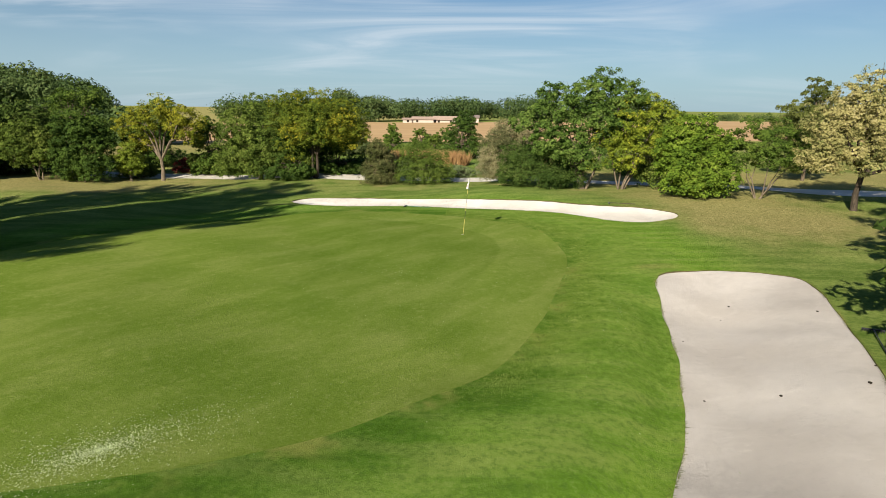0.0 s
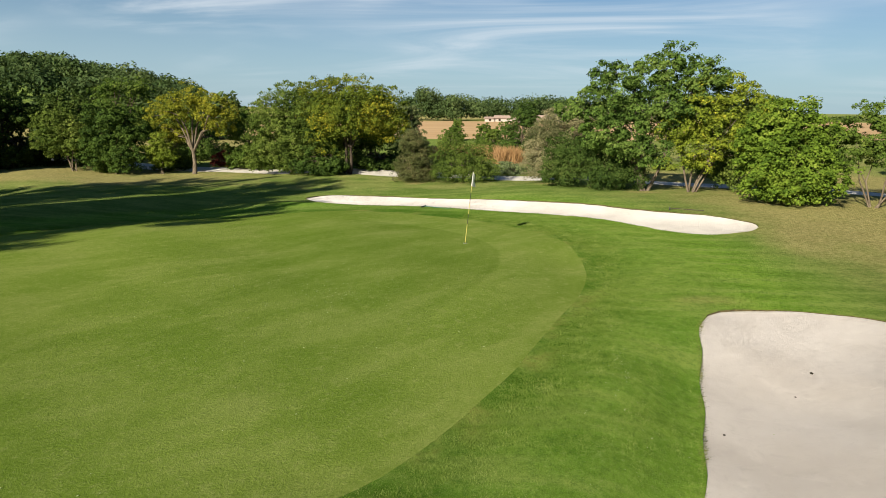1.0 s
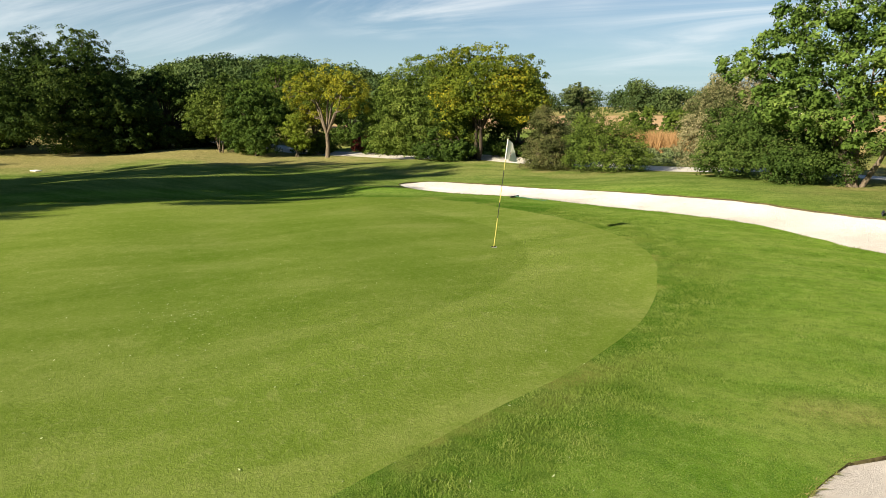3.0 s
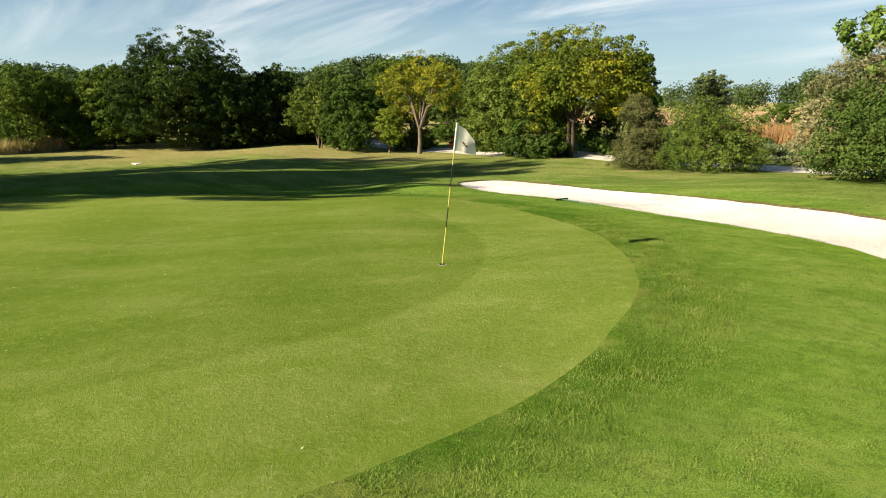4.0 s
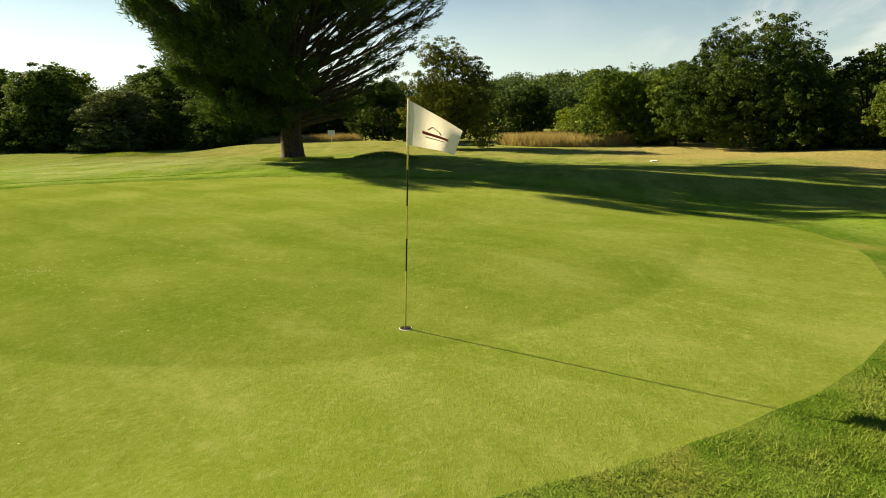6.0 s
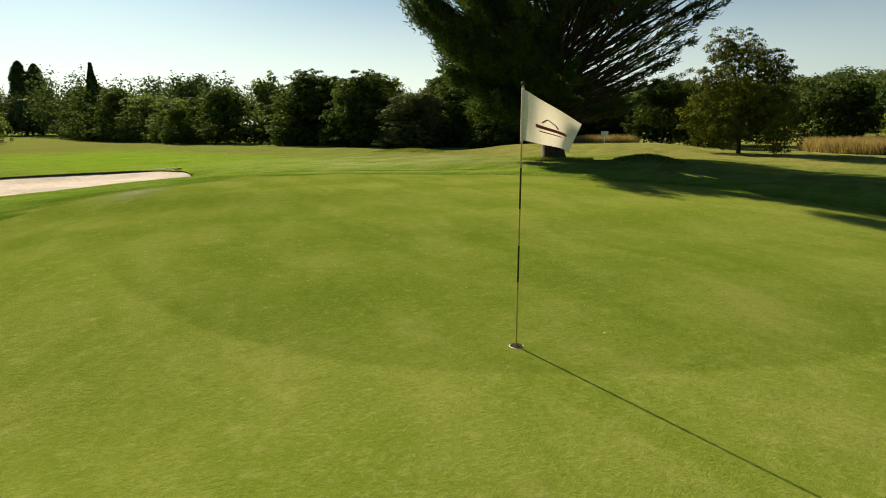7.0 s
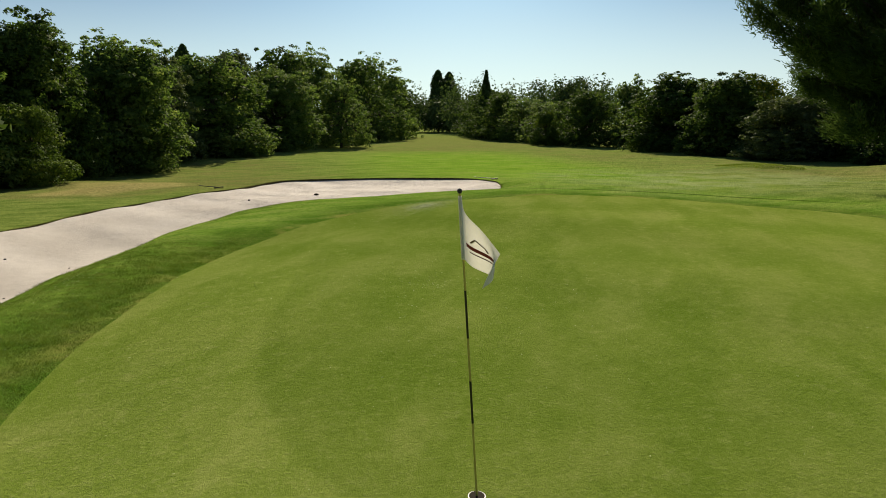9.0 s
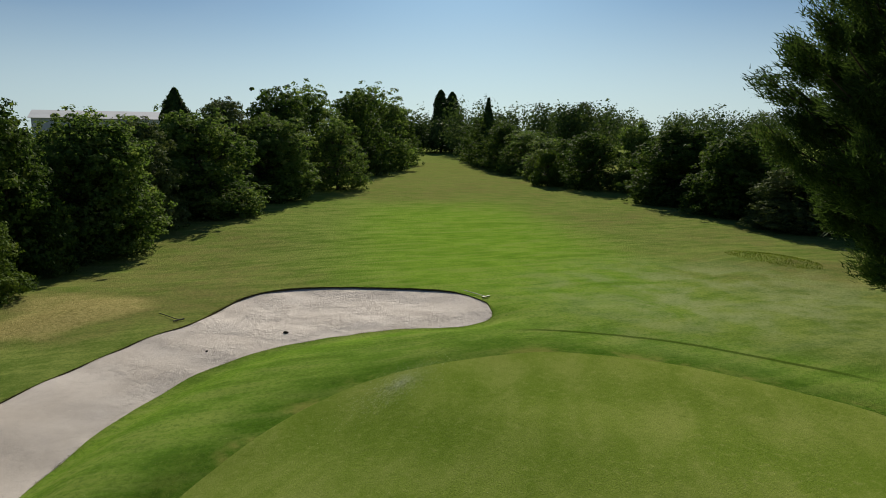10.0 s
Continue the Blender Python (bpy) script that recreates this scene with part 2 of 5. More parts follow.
def sand_material(name, a, b):
    m, nt, shader = material(name, 0.95, 0.15)
    pos = world_coords(nt)
    broad = noise_tex(nt, pos, 0.45, 4.0, 0.6)
    grain = noise_tex(nt, pos, 120.0, 3.0, 0.7)
    foot = noise_tex(nt, pos, 5.5, 5.0, 0.7, 0.6)
    spot = nt.nodes.new("ShaderNodeSeparateXYZ")
    link(nt, pos, spot.inputs[0])
    trodden = math_node(nt, "MULTIPLY", ramp(nt, noise_tex(nt, pos, 0.6, 3.0, 0.5), 0.40, 0.60, 0.35, 1.0), ramp(nt, spot.outputs[0], 6.0, -1.0, 0.25, 1.3))
    damp = noise_tex(nt, pos, 1.1, 5.0, 0.6, 0.8)
    raked = nt.nodes.new("ShaderNodeMapping")
    raked.inputs["Rotation"].default_value = (0, 0, radians(-62))
    raked.inputs["Scale"].default_value = (1.6, 4.2, 1.0)
    link(nt, pos, raked.inputs["Vector"])
    scuff = noise_tex(nt, raked.outputs[0], 1.0, 6.0, 0.7, 0.9)
    crumbs = noise_tex(nt, pos, 28.0, 4.0, 0.7)
    base = mix(nt, ramp(nt, broad, 0.3, 0.7), a, b)
    base = mix(nt, ramp(nt, scuff, 0.46, 0.34, 0.0, 0.14), base, tuple(c * 0.74 for c in a))
    base = mix(nt, ramp(nt, scuff, 0.58, 0.72, 0.0, 0.3), base, tuple(min(0.85, c * 1.16) for c in b))
    base = mix(nt, ramp(nt, crumbs, 0.66, 0.76, 0.0, 0.3), base, tuple(c * 0.55 for c in a))
    base = mix(nt, ramp(nt, damp, 0.5, 0.75, 0.0, 0.3), base, tuple(c * 0.80 for c in a))
    base = mix(nt, ramp(nt, damp, 0.45, 0.25, 0.0, 0.35), base, tuple(min(0.85, c * 1.12) for c in b))
    # Trodden hollows get their shade as darker sand colour, on top of the bump.
    base = mix(nt, math_node(nt, "MULTIPLY", ramp(nt, foot, 0.46, 0.34, 0.0, 0.5), trodden, True), base, tuple(c * 0.62 for c in a))
    base = mix(nt, ramp(nt, grain, 0.6, 0.8, 0.0, 0.3), base, tuple(c * 0.6 for c in a))
    link(nt, base, shader.inputs["Base Color"])
    h = math_node(nt, "ADD", math_node(nt, "MULTIPLY", math_node(nt, "MULTIPLY", foot, trodden), 1.0), math_node(nt, "ADD", math_node(nt, "MULTIPLY", grain, 0.22), math_node(nt, "MULTIPLY", math_node(nt, "MULTIPLY", scuff, trodden), 0.2)))
    bump(nt, shader, h, 0.9, 0.1)
    return m


def field_material(name):
    m, nt, shader = material(name, 0.95, 0.1)
    pos = world_coords(nt)
    squash = nt.nodes.new("ShaderNodeMapping")
    squash.inputs["Scale"].default_value = (0.02, 0.25, 1)
    link(nt, pos, squash.inputs["Vector"])
    rows = noise_tex(nt, squash.outputs[0], 1.0, 4.0, 0.6)
    fine = noise_tex(nt, pos, 2.5, 4.0, 0.7)
    c = mix(nt, ramp(nt, rows, 0.3, 0.7), (0.40, 0.255, 0.12), (0.52, 0.35, 0.18))
    link(nt, mix(nt, ramp(nt, fine, 0.3, 0.8, 0.0, 0.35), c, (0.36, 0.24, 0.115)), shader.inputs["Base Color"])
    return m


M_TURF = turf_material("turf")
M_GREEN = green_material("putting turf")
M_SAND = sand_material("bunker sand", (0.485, 0.435, 0.382), (0.58, 0.53, 0.475))
M_SAND_PALE = sand_material("pale bunker sand", (0.66, 0.60, 0.52), (0.78, 0.72, 0.64))
M_EDGE = plain("cut turf edge", (0.075, 0.062, 0.028), 0.95, 0.1, vary=0.5, scale=14.0)
M_FIELD = field_material("stubble")
M_GRAVEL = sand_material("pale gravel", (0.58, 0.53, 0.45), (0.70, 0.65, 0.56))
M_BARK = bark_material("brown bark", (0.055, 0.042, 0.028), (0.17, 0.13, 0.085))
M_BARK_PALE = bark_material("pale bark", (0.085, 0.066, 0.045), (0.20, 0.158, 0.108))
M_BARK_DARK = bark_material("dark bark", (0.028, 0.022, 0.016), (0.085, 0.065, 0.045))
L_DARK = leaf_material("dark leaves", (0.028, 0.052, 0.012), (0.066, 0.11, 0.02), (0.135, 0.18, 0.036))
L_MID = leaf_material("green leaves", (0.04, 0.072, 0.013), (0.09, 0.138, 0.023), (0.18, 0.215, 0.042))
L_HEDGE_DARK = leaf_material("dark hedge leaves", (0.026, 0.050, 0.012), (0.064, 0.105, 0.022), (0.155, 0.19, 0.05), translucent=0.28)
L_HEDGE_MID = leaf_material("hedge leaves", (0.040, 0.074, 0.018), (0.105, 0.158, 0.038), (0.26, 0.29, 0.095), translucent=0.36)
# Darker copy of the dark leaves, the wood's deep shade put into the colour.
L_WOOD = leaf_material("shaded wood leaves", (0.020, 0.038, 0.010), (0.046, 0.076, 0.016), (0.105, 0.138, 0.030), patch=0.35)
L_LIGHT = leaf_material("light leaves", (0.085, 0.13, 0.015), (0.17, 0.22, 0.028), (0.275, 0.3, 0.055))
L_GOLD = leaf_material("yellowing leaves", (0.095, 0.122, 0.014), (0.215, 0.22, 0.024), (0.39, 0.33, 0.032), patch=0.75)
L_TURN = leaf_material("half yellow leaves", (0.046, 0.076, 0.012), (0.122, 0.152, 0.018), (0.40, 0.33, 0.028), patch=0.42)
L_PALE = leaf_material("pale grey-green leaves", (0.09, 0.12, 0.05), (0.17, 0.21, 0.09), (0.27, 0.31, 0.15))
L_RUST = leaf_material("orange dry grass", (0.24, 0.14, 0.06), (0.40, 0.24, 0.11), (0.52, 0.35, 0.18))
L_SAGE = leaf_material("soft green leaves", (0.042, 0.07, 0.013), (0.104, 0.146, 0.026), (0.215, 0.25, 0.055))
L_FIG = leaf_material("broad green leaves", (0.035, 0.068, 0.013), (0.088, 0.142, 0.027), (0.19, 0.25, 0.058), patch=0.9)
L_LIME = leaf_material("bright green leaves", (0.05, 0.09, 0.012), (0.125, 0.19, 0.022), (0.24, 0.29, 0.045), patch=1.2)
L_TURN_LIGHT = leaf_material("yellow-green leaves", (0.085, 0.12, 0.014), (0.185, 0.225, 0.024), (0.38, 0.34, 0.035), patch=0.9)
L_RUSSET = leaf_material("green leaves touched with red", (0.055, 0.066, 0.022), (0.11, 0.118, 0.042), (0.2, 0.155, 0.075), patch=1.5)
L_OLIVE = leaf_material("olive leaves", (0.042, 0.06, 0.011), (0.1, 0.118, 0.02), (0.21, 0.2, 0.034), patch=0.6)
L_NEEDLE_OLIVE = leaf_material("olive needles", (0.06, 0.075, 0.018), (0.12, 0.135, 0.035), (0.2, 0.205, 0.06))
L_CREAM = leaf_material("cream blossom", (0.14, 0.155, 0.05), (0.3, 0.27, 0.105), (0.47, 0.4, 0.2))
L_GREY = leaf_material("grey green leaves", (0.05, 0.074, 0.026), (0.105, 0.132, 0.048), (0.185, 0.2, 0.085))
L_PINK = leaf_material("dry pinkish plumes", (0.09, 0.1, 0.04), (0.22, 0.2, 0.10), (0.42, 0.36, 0.22))
L_NEEDLE = leaf_material("cypress sprays", (0.022, 0.042, 0.013), (0.048, 0.08, 0.022), (0.1, 0.14, 0.04), translucent=0.22)
L_RED = leaf_material("red shrub leaves", (0.06, 0.018, 0.014), (0.13, 0.03, 0.022), (0.2, 0.055, 0.035))
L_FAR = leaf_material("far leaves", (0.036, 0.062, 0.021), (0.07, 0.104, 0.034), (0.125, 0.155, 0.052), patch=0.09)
L_STRAW = leaf_material("dry grass", (0.22, 0.17, 0.075), (0.36, 0.28, 0.13), (0.48, 0.39, 0.2))
L_EDGE = leaf_material("edge grass", (0.07, 0.09, 0.02), (0.15, 0.165, 0.045), (0.30, 0.25, 0.10), patch=1.2)
L_BLADE = leaf_material("grass blades", (0.09, 0.145, 0.02), (0.155, 0.215, 0.038), (0.255, 0.29, 0.09), patch=2.5)

# ---------------------------------------------------------------- mesh helpers


def mesh_np(name, verts, faces, mat):
    """A mesh from an n x 3 array and an m x k array of indices."""
    me = bpy.data.meshes.new(name)
    verts, faces = np.asarray(verts, dtype=np.float32), np.asarray(faces, dtype=np.int32)
    count, sides = faces.shape
    me.vertices.add(len(verts))
    me.vertices.foreach_set("co", verts.ravel())
    me.loops.add(count * sides)
    me.loops.foreach_set("vertex_index", faces.ravel())
    me.polygons.add(count)
    me.polygons.foreach_set("loop_start", np.arange(0, count * sides, sides, dtype=np.int32))
    me.polygons.foreach_set("loop_total", np.full(count, sides, dtype=np.int32))
    me.update(calc_edges=True)
    me.materials.append(mat)
    return me


def child(name, me, parent, label=""):
    ob = new(name, me)
    ob.parent = parent
    if label:
        tagged(ob, label)
    return ob


def part(name, bm, mat, parent, label="", smooth=False):
    me = bpy.data.meshes.new(name)
    bm.to_mesh(me)
    bm.free()
    me.materials.append(mat)
    if smooth:
        me.polygons.foreach_set("use_smooth", [True] * len(me.polygons))
    return child(name, me, parent, label)


def box_bm(size, at, bevel=0.0, turn=None):
    bm = bmesh.new()
    bmesh.ops.create_cube(bm, size=1.0)
    bmesh.ops.scale(bm, vec=size, verts=bm.verts)
    if bevel:
        bmesh.ops.bevel(bm, geom=list(bm.edges), offset=bevel, segments=2, affect="EDGES")
    if turn is not None:
        bmesh.ops.transform(bm, matrix=turn, verts=bm.verts)
    bmesh.ops.translate(bm, vec=at, verts=bm.verts)
    return bm


def tubes(paths, sides=7):
    """Vertices and quads of tapered tubes. paths: lists of (point, radius)."""
    verts, faces = [], []
    for path in paths:
        start = len(verts)
        for i, (p, r) in enumerate(path):
            a, b = Vector(path[max(0, i - 1)][0]), Vector(path[min(len(path) - 1, i + 1)][0])
            d = (b - a).normalized()
            u = d.cross(Vector((0.31, 0.9, 0.17))).normalized()
            v = d.cross(u)
            for k in range(sides):
                ang = 2 * math.pi * k / sides
                q = Vector(p) + (u * math.cos(ang) + v * math.sin(ang)) * r
                verts.append(q[:])
        for i in range(len(path) - 1):
            for k in range(sides):
                a, b = start + i * sides + k, start + i * sides + (k + 1) % sides
                faces.append((a, b, b + sides, a + sides))
    return verts, faces


# ---------------------------------------------------------------- the lie of the land
GREEN = [(4.25, 20.5), (4.0, 18.2), (3.45, 16.2), (2.8, 13.9), (1.6, 11.1), (0.2, 9.4), (-1.1, 8.1), (-2.9, 6.95), (-5.3, 6.15), (-8.0, 6.1), (-10.0, 6.6), (-12.7, 8.5),
         (-14.3, 10.7), (-15.5, 13.6), (-15.3, 17.6), (-13.4, 21.4), (-11.0, 25.5), (-8.0, 28.0), (-4.8, 28.7), (-2.0, 28.1), (0.7, 26.8), (2.6, 25.0), (3.8, 23.0)]
BUNKER = [(6.3, 16.7), (5.97, 15.1), (5.52, 12.6), (5.07, 10.8), (4.47, 8.8), (3.67, 7.1), (2.88, 5.82), (1.3, 3.9), (-0.9, 2.5), (-3.1, 1.75), (-5.7, 1.55), (-8.2, 1.95), (-9.7, 1.6), (-10.25, 0.4),
          (-10.2, -0.8), (-9.6, -2.5), (-7.5, -4.0), (-3.6, -5.6), (-1.2, -4.9), (0.0, -3.3), (1.3, -0.9), (3.0, 0.7), (4.9, 3.3), (5.9, 4.9), (7.1, 7.7), (8.4, 10.2), (9.3, 12.8), (10.1, 15.4), (10.1, 16.8), (8.7, 17.45), (6.9, 17.45)]
BACK_BUNKER = [(-8.4, 33.3), (-4.9, 31.9), (-1.2, 30.5), (0.9, 29.7), (2.8, 29.0), (4.8, 27.9), (6.0, 26.8), (7.1, 25.7), (8.3, 25.1), (9.6, 25.5), (10.0, 26.7),
               (8.9, 27.8), (7.6, 28.3), (6.2, 29.1), (4.6, 30.3), (2.6, 31.3), (-0.5, 32.7), (-4.8, 34.6), (-7.5, 35.1), (-8.6, 34.5)]
TRACK = [(-60.0, 48.5), (-30.0, 46.2), (-16.0, 44.8), (-7.5, 43.4), (0.0, 42.0), (7.0, 39.5), (14.0, 36.5), (24.0, 34.0), (60.0, 26.0)]
LEVELS = [(0.8, 22.7, 0.0), (6.3, 17.4, 0.15), (6.3, 16.6, 0.08), (5.2, 16.2, -0.05), (5.9, 20.5, 0.1), (1.9, 19.8, -0.03), (-1.0, 26.5, -0.16), (-0.9, 8.3, -0.28), (-2.9, 7.0, -0.15), (-5.9, 6.3, -0.04),
          (-9.4, 2.4, 0.0), (-11.2, -1.6, -0.16), (1.7, -0.9, -0.04), (5.3, -2.1, -0.15), (3.7, -16.8, -0.56), (-20.0, -20.7, -0.53), (-16.0, -57.0, -0.9), (-28.7, 0.9, -0.4), (-24.8, 10.5, -0.12),
          (-41.0, 5.7, 0.0), (-28.2, 29.2, -0.66), (-20.2, 43.0, -0.63), (-8.6, 33.2, -0.57), (-2.8, 40.2, -0.22), (7.9, 29.3, 0.16), (7.2, 33.8, 0.45), (9.2, 32.7, 0.55), (9.3, 38.7, 0.1)]


def spline(points, steps=6, closed=True):
    pts, out_pts = [Vector(p) for p in points], []
    n = len(pts)
    for i in range(n if closed else n - 1):
        at = [pts[(i + k) % n] if closed else pts[min(n - 1, max(0, i + k))] for k in (-1, 0, 1, 2)]
        for s in range(steps):
            t = s / steps
            out_pts.append(0.5 * (2 * at[1] + (at[2] - at[0]) * t + (2 * at[0] - 5 * at[1] + 4 * at[2] - at[3]) * t * t + (3 * at[1] - at[0] - 3 * at[2] + at[3]) * t ** 3))
    return np.array([p[:] for p in out_pts])


def distance(x, y, line, closed=True):
    """Metres from the line, negative inside it."""
    best, inside = np.full(x.shape, 1e9), np.zeros(x.shape, bool)
    n = len(line)
    for i in range(n if closed else n - 1):
        ax, ay = line[i]
        bx, by = line[(i + 1) % n]
        dx, dy = bx - ax, by - ay
        t = np.clip(((x - ax) * dx + (y - ay) * dy) / (dx * dx + dy * dy + 1e-12), 0, 1)
        best = np.minimum(best, np.hypot(x - ax - t * dx, y - ay - t * dy))
        if closed and ay != by:
            cross = (ay > y) != (by > y)
            inside ^= cross & (x < (bx - ax) * (y - ay) / (by - ay) + ax)
    return np.where(inside, -best, best)


def step(v, lo, hi):
    t = np.clip((v - lo) / (hi - lo), 0, 1)
    return t * t * (3 - 2 * t)


GREEN_LINE, BUNKER_LINE, BACK_LINE, TRACK_LINE = spline(GREEN), spline(BUNKER), spline(BACK_BUNKER), spline(TRACK, 8, False)


def fields_at(x, y):
    ragged = 0.025 * np.sin(2.9 * x + 1.1 * y) * np.sin(2.2 * y - 1.7 * x + 1) + 0.02 * np.sin(5.1 * x - 4.3 * y)
    return {"green": distance(x, y, GREEN_LINE) + 0.4 * ragged, "bunker": distance(x, y, BUNKER_LINE) + ragged, "back": distance(x, y, BACK_LINE) + ragged,
            "track": distance(x, y, TRACK_LINE, False) - 1.25,
            "field": np.maximum(np.maximum(82 + 0.06 * x - y, y - 192 - 0.1 * x - 320 * step(x, 20, 80)), np.maximum(-48 - 0.1 * y - x, x - 460))}


def bearing_out(x, y):
    return np.degrees(np.arctan2(-x, y)), np.hypot(x, y)


def hill(x, y):
    az, r = bearing_out(x, y)
    rise = np.interp(az, (27, 31, 34, 37, 40, 46, 50, 53, 56, 60, 64, 75, 81, 86, 94, 104, 130), (0, 4.4, 7.4, 10.0, 12.0, 11.6, 7.5, 5.2, 5.4, 6.4, 8.2, 9.6, 10.4, 9.4, 8.2, 7.0, 0))
    return rise * step(r, 95, 250)


def ground_z(x, y, d):
    def slope(u, v):
        return -0.151 + 0.0112 * np.clip(u, -70, 45) + 0.00513 * np.clip(v, -130, 70)

    total, weight = np.zeros(x.shape), np.full(x.shape, 0.06)
    for px, py, pz in LEVELS:
        w = np.exp(-((x - px) ** 2 + (y - py) ** 2) / 22.0)
        total += w * (pz - slope(px, py))
        weight += w
    z = slope(x, y) + total / weight - 6.0 * step(y, 200, 500)
    z += 0.15 * np.exp(-(((x + 7.5) / 3.2) ** 2 + ((y - 30.9) / 1.2) ** 2))
    z += (0.04 * np.sin(x * 0.45 + 1.0) * np.cos(y * 0.33) + 0.02 * np.sin(x * 0.9 + y * 0.7)) * step(np.hypot(x - 0.8, y - 22.7), 1.0, 6.0)
    greenward = 1 - step(d["green"], 3.4, 6.2)
    z -= (0.03 + 0.50 * greenward * (1 - step(y, 13.5, 17.5)) * (0.7 + 0.3 * step(x, -2, 2))) * np.exp(-(np.maximum(d["bunker"], 0) / 0.9) ** 2)
    z -= (0.02 + 0.09 * greenward) * np.exp(-(np.maximum(d["back"], 0) / 0.9) ** 2)
    # a shallow swale under the eastern edge of the green
    z -= 0.17 * np.exp(-(d["green"] / 1.4) ** 2) * step(x, -1.5, 1.0) * step(y, 8.5, 11) * (1 - step(y, 20.5, 23.5))
    # low spoil mounds beside the fairway and by the cypress
    z += 0.36 * np.exp(-(((x + 31.0) / 2.0) ** 2 + ((y + 3.8) / 3.4) ** 2))
    z += 0.38 * np.exp(-(((x + 22.8) / 1.0) ** 2 + ((y - 16.2) / 1.5) ** 2))
    z += 0.2 * np.exp(-(((0.8 * (x - 5.8) - 0.6 * (y + 3.3)) / 1.0) ** 2 + ((0.6 * (x - 5.8) + 0.8 * (y + 3.3)) / 2.6) ** 2))
    return z + hill(x, y)


def sand_z(x, y, d, which):
    e = dict(d)
    e[which] = np.maximum(d[which], 0)
    lip = 0.03 + 0.015 * np.sin(1.7 * x + 2.3 * y) + 0.05 * step(-y, 0.0, 3.5) * (which == "bunker")
    rough = 0.005 * np.sin(3.1 * x + 1.3 * y) * np.sin(2.3 * y - 0.7 * x)
    return ground_z(x, y, e) - lip - 0.20 * (1 - np.exp(np.minimum(d[which], 0) / 1.3)) + rough * step(-d[which], 0.1, 0.8)


def axis(lo, hi, fine, end):
    mid = list(np.arange(lo, hi + fine / 2, fine))
    low, high, s = [], [], fine
    a, b = lo, hi
    while b < end:
        s *= 1.115
        a, b = a - s, b + s
        low.append(a)
        high.append(b)
    return np.array(low[::-1] + mid + high)


def height_at(x, y):
    ax, ay = np.array([float(x)]), np.array([float(y)])
    away = np.array([99.0])
    near = math.hypot(x, y - 16) < 34
    return float(ground_z(ax, ay, fields_at(ax, ay) if near else {"green": away, "bunker": away, "back": away})[0])


def build_land():
    xs, ys = axis(-17.0, 11.5, 0.27, 2600), axis(-5.0, 35.5, 0.27, 2600)
    gx, gy = [a.ravel() for a in np.meshgrid(xs, ys)]
    nx, ny = len(xs), len(ys)
    i, j = [a.ravel() for a in np.meshgrid(np.arange(nx - 1), np.arange(ny - 1))]
    a = j * nx + i
    tris = np.concatenate([np.stack([a, a + 1, a + nx + 1], 1), np.stack([a, a + nx + 1, a + nx], 1)])
    d = fields_at(gx, gy)
    px, py = gx, gy
    pieces, walls = {}, {}
    for which in ("green", "bunker", "back", "track", "field"):
        sd = d[which]
        s = sd[tris] < 0
        count = s.sum(1)
        inside, rest = [tris[count == 3]], [tris[count == 0]]
        made, extra, seg = {}, [], []

        def cut(p, q):
            key = (min(p, q), max(p, q))
            if key not in made:
                t = sd[p] / (sd[p] - sd[q])
                made[key] = len(px) + len(extra)
                extra.append((p, q, t))
            return made[key]

        ins, outs = [], []
        for tri in tris[(count > 0) & (count < 3)].tolist():
            flags = [sd[v] < 0 for v in tri]
            lone = flags.index(True) if sum(flags) == 1 else flags.index(False)
            p, q, r = tri[lone], tri[(lone + 1) % 3], tri[(lone + 2) % 3]
            pq, pr = cut(p, q), cut(p, r)
            one, two = (ins, outs) if flags[lone] else (outs, ins)
            one.append((p, pq, pr))
            two += [(pq, q, r), (pq, r, pr)]
            seg.append((pq, pr) if flags[lone] else (pr, pq))
        if extra:
            e = np.array(extra)
            p, q, t = e[:, 0].astype(int), e[:, 1].astype(int), e[:, 2]
            px = np.concatenate([px, px[p] + (px[q] - px[p]) * t])
            py = np.concatenate([py, py[p] + (py[q] - py[p]) * t])
            d = {k: np.concatenate([v, v[p] + (v[q] - v[p]) * t]) for k, v in d.items()}
        pieces[which] = np.concatenate(inside + ([np.array(ins)] if ins else []))
        walls[which] = np.array(seg)
        tris = np.concatenate(rest + ([np.array(outs)] if outs else []))
    pieces["ground"] = tris
    z = ground_z(px, py, d)
    az, r = bearing_out(px, py)
    # where the grass has dried out, and where the fairway is mown
    fair = np.exp(-(((px + 17.5 - 0.25 * (py + 18)) / 9.5) ** 4 + ((py + 18) / 25.0) ** 4))
    west = step(-px, 4, 10)
    apron = 1 - step(d["green"], 2.6 - 0.3 * west, 7.0 - 4.2 * west)
    dry = (0.40 + 0.2 * step(px, 4, 9)) * step(py, 34.0, 37.5) * (1 - 0.8 * step(py, 43.0, 46.0)) + 0.95 * np.exp(-(((px - 13.5) / 6.5) ** 2 + ((py - 26.5) / 8.0) ** 2)) + 0.35 * step(px, 4, 9) * step(py, 29, 33)
    dry += 0.40 * step(-px, 13, 22) * step(py, 24, 31) + 0.72 * np.exp(-(((px - 6.0 + 0.8 * np.sin(py)) / 1.9) ** 2 + ((py + 3.6) / 3.0) ** 2))
    dry += (0.27 + 0.26 * step(px, -8, 0)) * (1 - fair) * step(-py, -5, 4) * (1 - 0.5 * np.exp(-(((px + 22) / 8) ** 2 + ((py - 2) / 9) ** 2))) + 0.5 * step(-px, 24, 32) * step(py, -8, 6)
